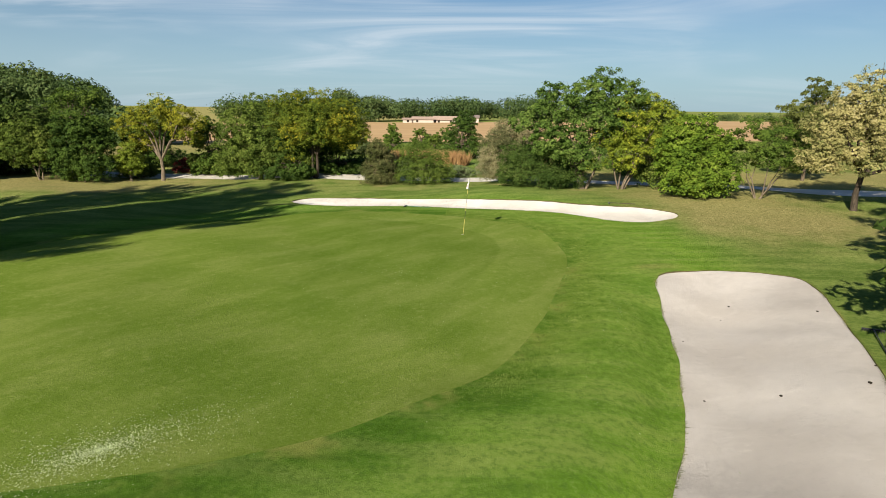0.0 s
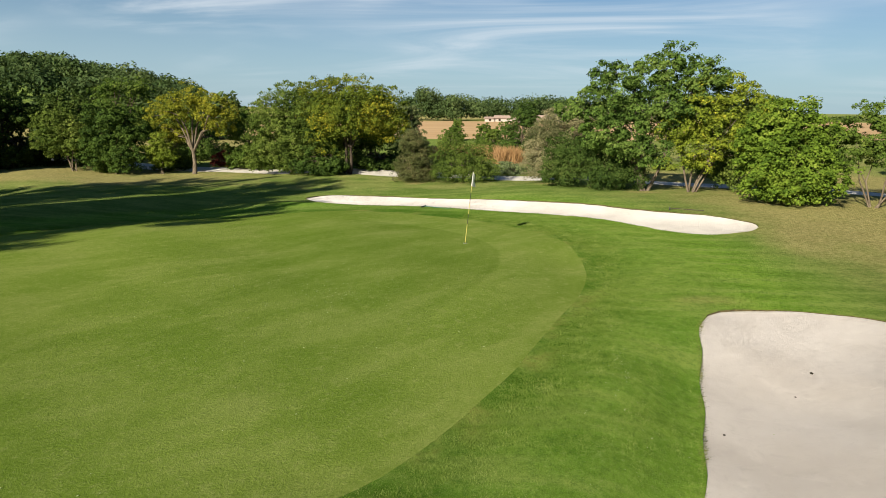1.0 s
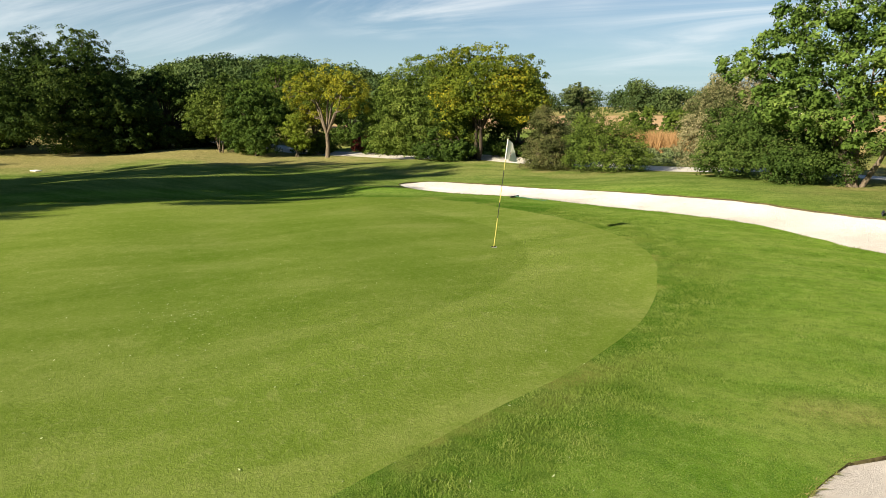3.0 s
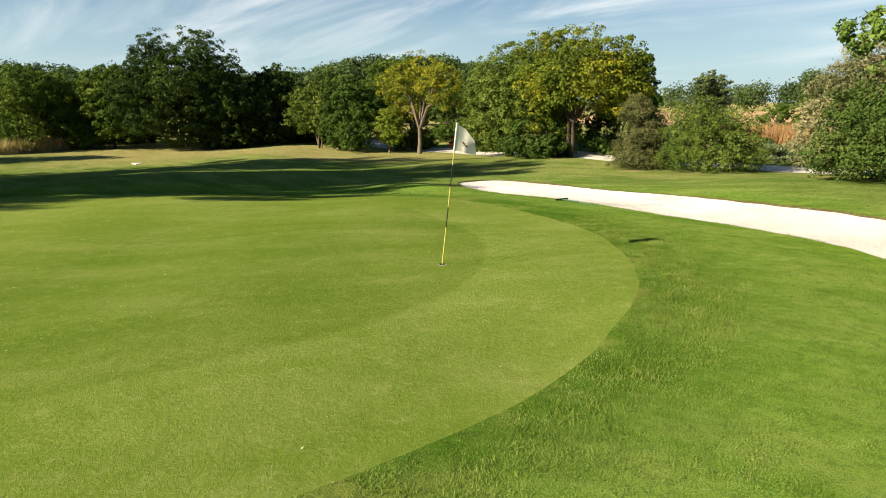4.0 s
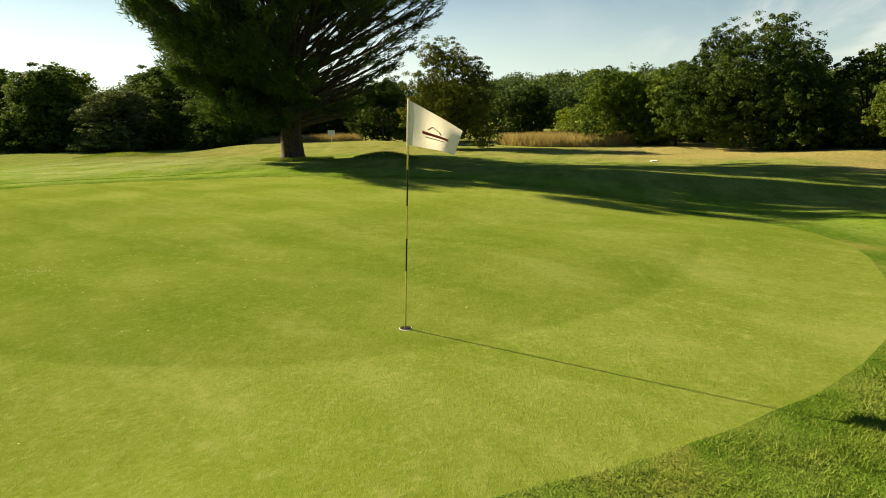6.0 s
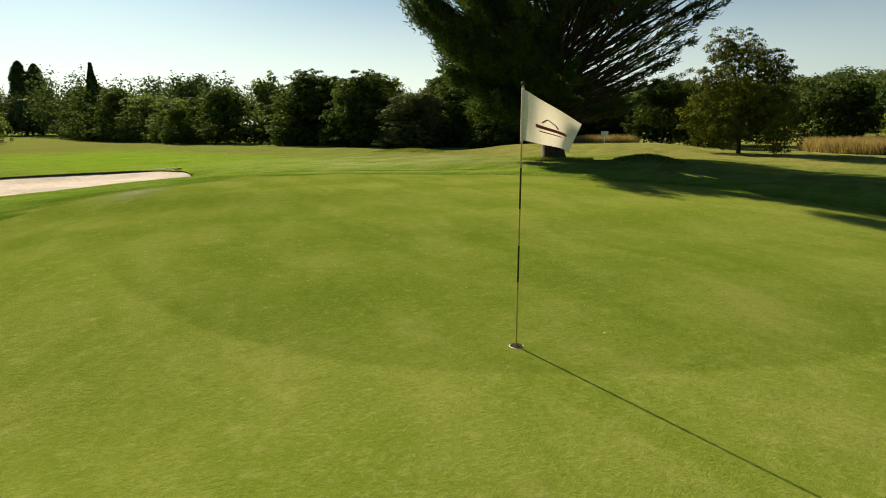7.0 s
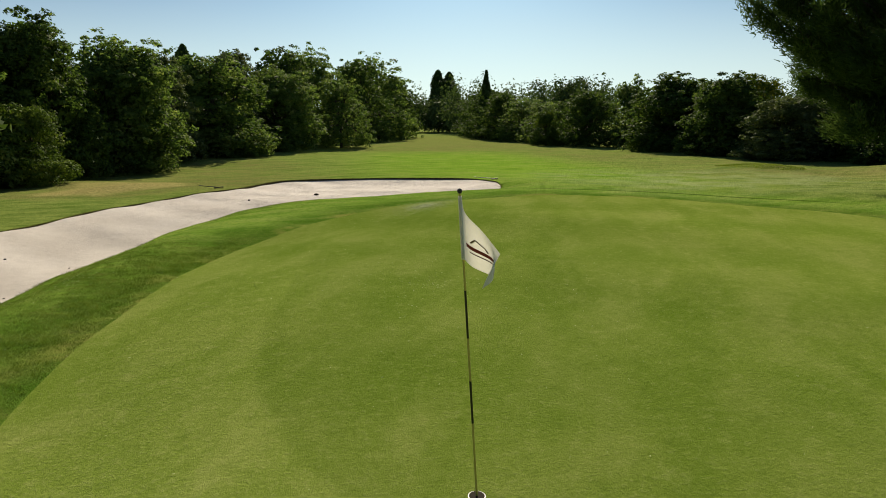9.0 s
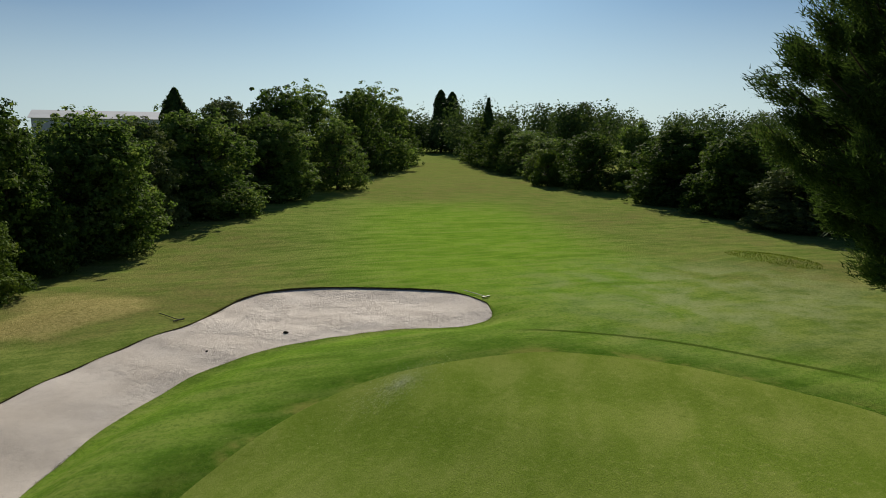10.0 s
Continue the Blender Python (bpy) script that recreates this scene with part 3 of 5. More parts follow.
    dry += 0.10 * step(-py, 34, 58) * (1 - step(-py, 150, 190)) + 0.16 * step(-px, 15, 19) * step(-px, -26, -20) * step(-py, -6, 0)
    dry = np.clip(dry, 0, 0.95) * (1 - 0.95 * apron)
    dry = np.maximum(dry, 0.5 * np.exp(-(((px + 31) / 2.2) ** 2 + ((py + 3.8) / 3.6) ** 2)))
    dry = np.maximum(dry, 0.62 * np.exp(-(((px - 6.5) / 1.0) ** 2 + ((py - 18.0) / 0.5) ** 2)))
    for lx, ly, lr in ((7.4, 33.3, 1.1), (9.4, 33.0, 0.9), (-20.4, 42.7, 0.7), (-22.3, 42.0, 0.5), (3.0, 36.3, 1.0), (12.0, 29.3, 1.5), (15.4, 30.2, 1.2), (-4.5, 38.9, 0.9)):
        dry = np.maximum(dry, 0.9 * np.exp(-(((px - lx) / lr) ** 2 + ((py - ly) / (0.6 * lr)) ** 2)))
    dry = np.where(hill(px, py) > 1.0, 0.1, dry)
    mown = np.maximum(fair, apron) * (1 - step(py, 34, 38))
    for which, (name, mat, label, category) in {
            "ground": ("ground", M_TURF, "mown golf course grass, green by the fairway and dry at the margins", "grass"),
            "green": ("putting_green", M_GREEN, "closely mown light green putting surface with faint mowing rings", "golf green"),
            "bunker": ("bunker", M_SAND, "curved sand bunker of pinkish beige sand in front of the green", "sand bunker"),
            "back": ("bunker", M_SAND_PALE, "long narrow bunker of white sand behind the green", "sand bunker"),
            "track": ("path", M_GRAVEL, "pale gravel path behind the row of shrubs", "path"),
            "field": ("field", M_FIELD, "harvested tan stubble field beyond the gardens", "field")}.items():
        used = np.unique(pieces[which])
        new_id = np.full(len(px), -1)
        new_id[used] = np.arange(len(used))
        zz = sand_z(px, py, d, which)[used] if which in ("bunker", "back") else z[used]
        me = mesh_np(name, np.stack([px[used], py[used], zz], 1), new_id[pieces[which]], mat)
        me.polygons.foreach_set("use_smooth", [True] * len(me.polygons))
        for key, v in (("green_d", d["green"]), ("dry", dry), ("mown", mown)):
            me.attributes.new(key, "FLOAT", "POINT").data.foreach_set("value", v[used].astype(np.float32))
        ob = tagged(new(name, me), label, category, kind="structure")
        if which in ("bunker", "back"):
            seg = walls[which]
            low = sand_z(px, py, d, which) - 0.03
            vs = np.concatenate([np.stack([px, py, z], 1)[seg[:, 0]], np.stack([px, py, z], 1)[seg[:, 1]], np.stack([px, py, low], 1)[seg[:, 1]], np.stack([px, py, low], 1)[seg[:, 0]]])
            n = len(seg)
            k = np.arange(n)
            lip = child("turf_lip", mesh_np("turf_lip", vs, np.stack([k, k + n, k + 2 * n, k + 3 * n], 1), M_EDGE), ob, "dark cut turf edge")


build_land()

# ---------------------------------------------------------------- trees and shrubs


def leaf_quads(points, normals, size, rng, stretch=1.5, spread=0.5):
    """Rhombic leaves at points, facing roughly along the normals."""
    n = len(points)
    nrm = normals + rng.normal(0, spread, (n, 3))
    nrm /= np.linalg.norm(nrm, axis=1, keepdims=True) + 1e-9
    u = np.cross(nrm, rng.normal(0, 1, (n, 3)))
    u /= np.linalg.norm(u, axis=1, keepdims=True) + 1e-9
    v = np.cross(nrm, u)
    s = (size * rng.uniform(0.6, 1.35, n))[:, None]
    dip = nrm * s * 0.22
    verts = np.concatenate([points - u * s * 0.5 * stretch, points + v * s * 0.42 - dip, points + u * s * 0.5 * stretch, points - v * s * 0.42 - dip])
    k = np.arange(n)
    return verts, np.stack([k, k + n, k + 2 * n, k + 3 * n], 1)


def leaf_tris(points, normals, size, rng, stretch=1.5, spread=0.5):
    """Three-cornered leaves, for crowns that stay far off."""
    n = len(points)
    nrm = normals + rng.normal(0, spread, (n, 3))
    nrm /= np.linalg.norm(nrm, axis=1, keepdims=True) + 1e-9
    u = np.cross(nrm, rng.normal(0, 1, (n, 3)))
    u /= np.linalg.norm(u, axis=1, keepdims=True) + 1e-9
    v = np.cross(nrm, u)
    s = (size * rng.uniform(0.65, 1.35, n))[:, None]
    verts = np.concatenate([points - u * s * 0.5 * stretch, points + u * s * 0.4 * stretch + v * s * 0.5, points + u * s * 0.25 * stretch - v * s * 0.55])
    k = np.arange(n)
    return verts, np.stack([k, k + n, k + 2 * n], 1)


def crown_points(lobes, count, rng, hollow=0.62):
    """Points in the outer shell of a set of lobes (centre, radii), with outward normals."""
    area = np.array([r[0] * r[2] + 0.3 * r[0] * r[0] for _, r in lobes])
    which = rng.choice(len(lobes), count, p=area / area.sum())
    centres = np.array([c for c, _ in lobes])[which]
    radii = np.array([r for _, r in lobes])[which]
    way = rng.normal(0, 1, (count, 3))
    way /= np.linalg.norm(way, axis=1, keepdims=True)
    lumps = 1 + 0.16 * np.sin(way[:, 0] * 9 + which) * np.sin(way[:, 1] * 8 + 2 * which) + 0.12 * np.sin(way[:, 2] * 11 + 3 * which)
    depth = rng.uniform(hollow ** 2, 1.0, count) ** 0.5 * lumps * np.where(rng.uniform(0, 1, count) < 0.06, 1.18, 1.0)
    return centres + way * radii * depth[:, None], way


def make_tree(name, label, category, x, y, h, w, leaves, bark, count, size, seed, clear=0.0, stems=1, lobes=14, squash=1.0, trunk=0.0, lean=(0, 0), hollow=0.55, gaps=0.0, wy=None, top=0.55, stretch=1.5, group="", heart=0.6, blobs=None, clump=0.0, per=26, fine=2.4, skirt=0):
    """A tree or shrub h high and w wide: tapered stems with limbs, and a crown of leaves in uneven lobes."""
    rng = np.random.default_rng(seed)
    wy = wy or w
    z0 = height_at(x, y)
    holder = tagged(new(name), label, category, group)
    holder.location = (x, y, z0)
    trunk = 0.68 * (trunk or 0.022 * h + 0.02)
    mid = clear + (h - clear) * 0.5
    balls = []
    for i in range(0 if blobs else lobes):
        p = rng.normal(0, 1, 3)
        p /= np.linalg.norm(p)
        rho = rng.uniform(0.20, 0.48) * (1 - 0.2 * gaps)
        p *= (1 - rho) * rng.uniform(0.70, 1.16)
        if i < 3:
            p = np.array([rng.uniform(-0.3, 0.3), rng.uniform(-0.3, 0.3), (1 - rho) * (0.8 + 0.1 * i)])
        elif not clear or i % 3 == 0:
            level = i % 5
            a = 2.39996 * i + seed
            reach = (1 - rho) * ((0.95, 1.0, 0.98, 0.8, 0.5)[level] if not clear else 0.95) * rng.uniform(0.8, 1.03)
            p = np.array([reach * math.cos(a), reach * math.sin(a), (1 - rho) * ((-1.0, -0.65, -0.2, 0.3, 0.72)[level] if not clear else rng.uniform(-0.75, -0.1))])
        c = np.array([p[0] * w / 2 + lean[0] * (p[2] + 1), p[1] * wy / 2 + lean[1] * (p[2] + 1), mid + p[2] * (h - clear) / 2])
        balls.append((c, np.array([rho * w / 2, rho * wy / 2, rho * (h - clear) / 2 * squash]) * 1.08))
    skirt = skirt or (6 if name in ("shrub", "garden_clump") and not blobs else 0)
    for i in range(skirt):
        a = 2 * math.pi * (i + 0.4 * rng.uniform()) / skirt
        balls.append((np.array([0.29 * w * math.cos(a), 0.29 * wy * math.sin(a), 0.15 * h]), np.array([0.22 * w, 0.22 * wy, 0.16 * h])))
    for bx, by, bz, br, bh in blobs or ():
        balls.append((np.array([bx, by, bz]), np.array([br, br, bh]) * 0.9))
    count, size, per = int(count * fine), size / fine ** 0.55, int(per * fine ** 0.6)
    # leaves sit in bunches on the outside of the lobes, with dark hollows between the bunches
    clump = clump or 0.12 * math.sqrt(max(w, 1.0))
    spots, out_ways = crown_points(balls, max(12, count // per), rng, max(hollow, 0.62))
    if blobs:
        buried = np.zeros(len(spots), bool)
        for c, r in balls:
            buried |= (((spots - c) / (r * 0.72)) ** 2).sum(1) < 1
        spots, out_ways = spots[~buried], out_ways[~buried]
    reach = clump * rng.uniform(0.55, 1.4, len(spots))
    spots, out_ways, reach = np.repeat(spots, per, 0), np.repeat(out_ways, per, 0), np.repeat(reach, per)[:, None]
    way = rng.normal(0, 1, spots.shape)
    way = way / np.linalg.norm(way, axis=1, keepdims=True) + 0.6 * out_ways + np.array([0, 0, 0.35])
    way /= np.linalg.norm(way, axis=1, keepdims=True)
    pts = spots + way * reach * np.sqrt(rng.uniform(0.1, 1.0, (len(spots), 1))) * np.array([1, 1, 0.72])
    nrm = way + np.array([0, 0, 0.3])
    keep = pts[:, 2] > 0.04
    if not blobs:
        keep &= pts[:, 2] < h * 1.04
    if gaps:
        holes = np.sin(pts[:, 0] * 2.1 + seed) * np.sin(pts[:, 1] * 2.3 + 1.7 * seed) * np.sin(pts[:, 2] * 2.6)
        keep &= holes < 1 - gaps
    pts, nrm = pts[keep], nrm[keep]
    v, f = leaf_tris(pts, nrm, size, rng, stretch)
    if heart:
        deep, way = crown_points([(c, r * heart) for c, r in balls], count // 5, rng, 0.7)
        deep, way = deep[deep[:, 2] > 0.15], way[deep[:, 2] > 0.15]
        v2, f2 = leaf_tris(deep, way, size * 1.7, rng, 1.2)
        v, f = np.concatenate([v, v2]), np.concatenate([f, f2 + len(v)])
    child("crown", mesh_np("crown", v, f, leaves), holder)
    paths = []
    for s in range(stems):
        ang = 2 * math.pi * s / max(1, stems) + seed
        foot = Vector((0.10 * math.cos(ang), 0.10 * math.sin(ang), -0.08)) * (stems > 1) * (1 + trunk * 4) + Vector((0, 0, -0.08))
        mine = [b for k, b in enumerate(balls) if k % stems == s]
        mean = Vector(np.mean([b[0] for b in mine], axis=0)) if mine else Vector((0, 0, mid))
        fork = foot.lerp(mean, 0.5)
        fork.z = max(0.25 * h, clear * 0.75) if clear else 0.3 * h
        r0 = trunk / (stems ** 0.4)
        bend = foot.lerp(fork, 0.5) + Vector(rng.normal(0, 0.03 * h ** 0.5, 3)) * 0.6
        paths.append([(foot - Vector((0, 0, 0.1)), r0 * 1.7), (foot + Vector((0, 0, 0.12)), r0 * 1.15), (bend, r0 * 0.95), (fork, r0 * 0.8)])
        for c, r in mine:
            end = Vector(c) + Vector((0, 0, float(r[2]) * 0.45))
            m1 = fork.lerp(end, 0.4) + Vector(rng.normal(0, 0.06 * w ** 0.5, 3)) + Vector((0, 0, 0.04 * h))
            m2 = fork.lerp(end, 0.75) + Vector(rng.normal(0, 0.05 * w ** 0.5, 3))
            paths.append([(fork - Vector((0, 0, 0.05)), r0 * 0.62), (m1, r0 * 0.45), (m2, r0 * 0.28), (end, r0 * 0.10)])
            for twig in range(3):
                start = m1.lerp(m2, rng.uniform(0.1, 0.9))
                tip = Vector(c) + Vector(rng.normal(0, 1, 3)).normalized() * float(r[0]) * 0.9
                paths.append([(start, r0 * 0.26), (start.lerp(tip, 0.5) + Vector((0, 0, 0.1)), r0 * 0.16), (tip, r0 * 0.05)])
    tv, tf = tubes(paths, 7)
    me = mesh_np("trunk", np.array(tv), np.array(tf), bark)
    me.polygons.foreach_set("use_smooth", [True] * len(me.polygons))
    child("trunk", me, holder)
    return holder


ROW = "trees and shrubs along the path"
make_tree("shrub_tree", "small multi-stemmed green shrub tree with bare lower stems", "tree", -27.9, 41.1, 4.3, 3.8, L_SAGE, M_BARK_PALE, 9000, 0.115, 11, stems=4, trunk=0.11, group=ROW,
          blobs=[(-1.3, 0.0, 2.9, 1.35, 1.2), (-0.2, 0.3, 2.7, 1.2, 1.3), (-0.9, -0.6, 2.0, 1.3, 0.9), (0.4, -0.3, 1.8, 0.9, 0.9), (-0.6, 0.5, 3.6, 0.8, 0.7)])
make_tree("shrub", "dense dark green evergreen shrub reaching the ground", "shrub", -25.1, 41.5, 4.9, 4.3, L_DARK, M_BARK, 15000, 0.125, 12, group=ROW,
          blobs=[(-0.3, 0.0, 3.4, 1.5, 1.5), (0.8, 0.2, 2.5, 1.4, 1.6), (-0.7, -0.4, 1.7, 1.4, 1.5), (0.9, -0.3, 1.1, 1.3, 1.1), (-0.9, 0.2, 0.8, 1.2, 0.9)])
make_tree("tree", "round dark green tree behind the shrubs", "tree", -30.4, 49.6, 6.1, 7.4, L_MID, M_BARK, 15000, 0.14, 13, clear=0.5, lobes=18)
make_tree("shrub", "small bright yellow-green upright shrub", "shrub", -22.3, 42.3, 2.9, 2.1, L_LIGHT, M_BARK_PALE, 6000, 0.09, 14, stems=3, trunk=0.06, clump=0.2, group=ROW,
          blobs=[(0.0, 0.0, 1.9, 0.85, 0.95), (0.2, 0.1, 1.2, 0.8, 0.8), (-0.35, -0.1, 1.5, 0.7, 0.8)])
make_tree("tree", "small yellowing tree with a forked pale trunk", "tree", -20.4, 43.0, 5.9, 5.9, L_GOLD, M_BARK_PALE, 11000, 0.11, 15, clear=1.5, stems=1, trunk=0.2, gaps=0.1, group=ROW, heart=0.35,
          blobs=[(-1.7, 0.0, 4.0, 1.4, 1.0), (0.2, 0.3, 4.8, 1.5, 1.0), (1.7, -0.1, 4.1, 1.5, 1.0), (-0.6, -0.7, 4.4, 1.3, 1.0), (0.9, 0.7, 4.3, 1.4, 1.0), (-2.0, 0.2, 3.0, 0.9, 0.8), (2.1, 0.3, 3.2, 0.9, 0.7), (-1.3, 0.5, 2.7, 1.0, 0.8)])
make_tree("shrub", "light green bush behind the yellowing tree", "shrub", -23.4, 45.2, 3.7, 3.4, L_SAGE, M_BARK, 7000, 0.11, 38, lobes=12)
make_tree("shrub", "dark green shrub beside the gravel path", "shrub", -18.2, 46.4, 4.3, 3.6, L_MID, M_BARK, 8000, 0.12, 16, lobes=12)
make_tree("shrub", "tall grey-green leafy shrub reaching the ground", "shrub", -13.4, 42.9, 6.0, 6.0, L_SAGE, M_BARK, 25000, 0.115, 17, stems=4, group=ROW,
          blobs=[(0.3, 0.2, 4.5, 1.8, 1.5), (-1.2, 0.0, 3.5, 1.7, 1.7), (1.4, 0.0, 3.6, 1.7, 1.8), (-1.7, -0.3, 1.9, 1.5, 1.6), (0.2, -0.7, 2.6, 1.7, 1.7), (-2.0, 0.0, 0.9, 1.1, 0.9), (0.2, -0.6, 1.1, 1.3, 1.0), (1.7, -0.4, 1.5, 1.4, 1.4)])
make_tree("tree", "round tree with green and golden autumn leaves", "tree", -9.4, 42.4, 6.6, 7.2, L_TURN, M_BARK_DARK, 26000, 0.115, 18, clear=1.2, stems=2, trunk=0.2, group=ROW,
          blobs=[(0.2, 0.0, 4.7, 2.0, 1.4), (-1.7, 0.2, 4.4, 1.7, 1.5), (1.9, 0.0, 4.1, 1.7, 1.4), (0.7, -1.2, 3.4, 1.8, 1.3), (-0.9, -0.8, 3.6, 1.6, 1.2), (2.6, 0.3, 3.0, 1.3, 1.1), (1.3, 1.2, 3.4, 1.8, 1.4), (-2.2, 0.4, 3.2, 1.2, 1.2), (-1.5, -0.5, 2.3, 1.3, 1.2), (-1.0, 0.8, 1.9, 1.2, 1.2)])
# Two dark shrubs that also stand in for the shade below the crown.
make_tree("shrub", "dark low shrub under the golden tree", "shrub", -11.1, 42.1, 3.4, 3.8, L_DARK, M_BARK, 8000, 0.11, 19, lobes=11, group=ROW)
make_tree("shrub", "dark shrub in the shade behind the golden tree", "shrub", -8.4, 45.4, 2.6, 4.4, L_DARK, M_BARK, 6000, 0.12, 40, lobes=12)
make_tree("shrub", "rounded green shrub with a few reddish leaves", "shrub", -4.6, 40.2, 2.9, 2.7, L_RUSSET, M_BARK, 15000, 0.06, 20, lobes=14, clump=0.22, group=ROW)
make_tree("shrub", "wide green shrub with fine feathery leaves", "shrub", -1.8, 39.8, 2.9, 3.7, L_SAGE, M_BARK, 17000, 0.06, 21, clump=0.24, stretch=2.0, group=ROW,
          blobs=[(-0.6, 0.0, 1.9, 1.0, 0.9), (0.7, 0.2, 1.5, 1.1, 0.9), (-0.9, -0.2, 1.0, 1.0, 0.9), (1.1, -0.2, 0.8, 1.0, 0.8), (0.1, -0.4, 1.1, 1.1, 1.0), (-0.8, -0.5, 0.5, 0.9, 0.5), (0.5, -0.6, 0.5, 1.0, 0.5), (1.3, 0.2, 0.5, 0.7, 0.5)])
make_tree("shrub", "feathery pale pinkish shrub with dry plumes", "shrub", 3.4, 37.6, 4.0, 3.2, L_PINK, M_BARK_PALE, 22000, 0.055, 22, stretch=3.2, clump=0.3, group=ROW,
          blobs=[(0.1, 0.0, 2.9, 1.0, 1.0), (-0.8, 0.0, 2.0, 0.9, 1.1), (0.9, 0.0, 2.2, 1.0, 1.2), (-0.9, -0.2, 1.0, 0.9, 0.9), (0.5, -0.3, 1.1, 1.1, 1.0)])
make_tree("shrub", "low dark green evergreen shrub beside the big tree", "shrub", 5.0, 34.9, 2.5, 4.6, L_HEDGE_DARK, M_BARK, 22000, 0.075, 23, clump=0.25, group=ROW,
          blobs=[(-1.3, 0.3, 1.5, 1.0, 1.0), (0.0, -0.2, 1.4, 1.2, 1.0), (1.2, -0.5, 1.1, 1.1, 0.9), (-1.3, -0.1, 0.7, 1.2, 0.7), (0.5, -0.9, 0.6, 1.2, 0.6), (1.6, -0.7, 0.6, 1.0, 0.6)])
make_tree("tree", "large open tree with big leaves and forked brown trunk", "tree", 7.3, 33.9, 7.0, 7.2, L_FIG, M_BARK_PALE, 21000, 0.135, 24, clear=0.7, stems=5, trunk=0.2, gaps=0.24, hollow=0.3, group=ROW, heart=0.3, per=22, clump=0.27,
          blobs=[(1.1, 0.2, 5.5, 1.0, 0.95), (0.3, 0.0, 4.9, 1.3, 1.0), (-0.9, -0.3, 4.7, 1.3, 1.0), (-2.0, 0.2, 4.9, 0.6, 0.8), (-2.2, 0.0, 3.6, 1.1, 0.9), (-3.2, 0.2, 3.5, 0.9, 0.5),
                 (1.9, 0.1, 4.6, 1.2, 1.1), (0.3, -1.0, 3.6, 1.3, 1.0), (-1.2, -0.9, 2.5, 1.3, 0.9), (1.6, 0.6, 3.1, 1.2, 1.0), (-2.3, -0.2, 2.4, 0.9, 0.6), (2.3, 0.0, 4.9, 0.8, 0.5), (0.0, -1.2, 1.9, 0.9, 0.7)])
make_tree("tree", "multi-stemmed tree with yellowing leaves", "tree", 9.3, 33.6, 5.2, 4.8, L_TURN_LIGHT, M_BARK_PALE, 13000, 0.12, 25, clear=0.9, stems=5, trunk=0.13, gaps=0.12, group=ROW, heart=0.0, per=24,
          blobs=[(0.7, 0.2, 4.3, 1.2, 0.8), (1.9, 0.0, 3.7, 1.1, 0.9), (0.0, -0.3, 3.4, 1.1, 0.8), (-0.9, -0.3, 2.7, 0.9, 0.7), (1.2, -0.4, 2.7, 1.2, 0.8), (2.3, 0.2, 2.4, 0.9, 0.8), (0.0, -0.6, 1.8, 0.9, 0.7)])
make_tree("shrub", "large bright green leafy shrub reaching the ground", "shrub", 12.2, 30.9, 4.1, 3.9, L_LIME, M_BARK, 16000, 0.125, 26, group=ROW, clump=0.28, per=24,
          blobs=[(-0.2, 0.2, 3.0, 1.3, 1.1), (-0.9, 0.0, 2.2, 1.1, 1.1), (0.9, 0.1, 2.4, 1.1, 1.1), (-0.9, -0.3, 1.2, 1.2, 1.0), (0.8, -0.4, 1.1, 1.3, 1.0), (0.0, -0.5, 0.7, 1.2, 0.7)])
make_tree("shrub", "pale green rounded shrub behind the leafy one", "shrub", 12.0, 34.6, 4.4, 3.6, L_SAGE, M_BARK, 8000, 0.1, 39, lobes=12)
make_tree("tree", "small green tree with several bare pale stems", "tree", 15.4, 30.8, 4.0, 3.9, L_MID, M_BARK_PALE, 11000, 0.105, 27, clear=1.3, stems=5, trunk=0.10, group=ROW, heart=0.3,
          blobs=[(0.0, 0.0, 3.1, 1.5, 0.95), (-1.1, 0.1, 2.6, 1.1, 0.85), (1.2, 0.0, 2.5, 1.15, 0.85), (0.1, -0.6, 2.3, 1.2, 0.8), (1.6, 0.1, 1.9, 0.7, 0.5), (-1.5, 0.0, 1.9, 0.7, 0.5)])
make_tree("tree", "rounded tree covered in cream blossom", "tree", 18.6, 28.3, 6.6, 6.0, L_CREAM, M_BARK_DARK, 26000, 0.10, 28, clear=1.5, stems=1, trunk=0.2, group=ROW, clump=0.24,
          blobs=[(0.9, 0.2, 5.3, 1.6, 1.2), (-0.5, 0.0, 4.6, 1.6, 1.3), (2.0, 0.0, 4.2, 1.5, 1.4), (-1.5, 0.0, 3.2, 1.3, 1.2), (0.4, -1.0, 3.7, 1.6, 1.4), (1.7, -0.5, 2.7, 1.4, 1.1), (-0.6, -0.6, 2.5, 1.4, 0.9), (0.8, 1.0, 4.0, 1.8, 1.6), (-1.9, -0.2, 2.5, 1.1, 0.9), (-1.3, 0.2, 4.0, 1.3, 1.1), (2.3, -0.3, 2.1, 1.2, 0.9)])
make_tree("tree", "olive-green feathery pine behind the blossoming tree", "tree", 22.6, 40.5, 6.2, 4.4, L_NEEDLE_OLIVE, M_BARK, 11000, 0.11, 29, stretch=2.8,
          blobs=[(0.4, 0.0, 5.4, 1.0, 1.1), (-0.6, 0.0, 4.3, 1.2, 0.9), (1.2, 0.2, 4.2, 1.2, 1.1), (-1.4, 0.0, 3.4, 1.1, 0.8), (0.2, -0.3, 3.0, 1.6, 1.3), (0.0, 0.0, 1.4, 1.4, 1.2)])
make_tree("shrub", "round dark green shrub in the garden", "shrub", 0.5, 56.0, 4.2, 3.9, L_DARK, M_BARK, 9000, 0.13, 30, lobes=13)
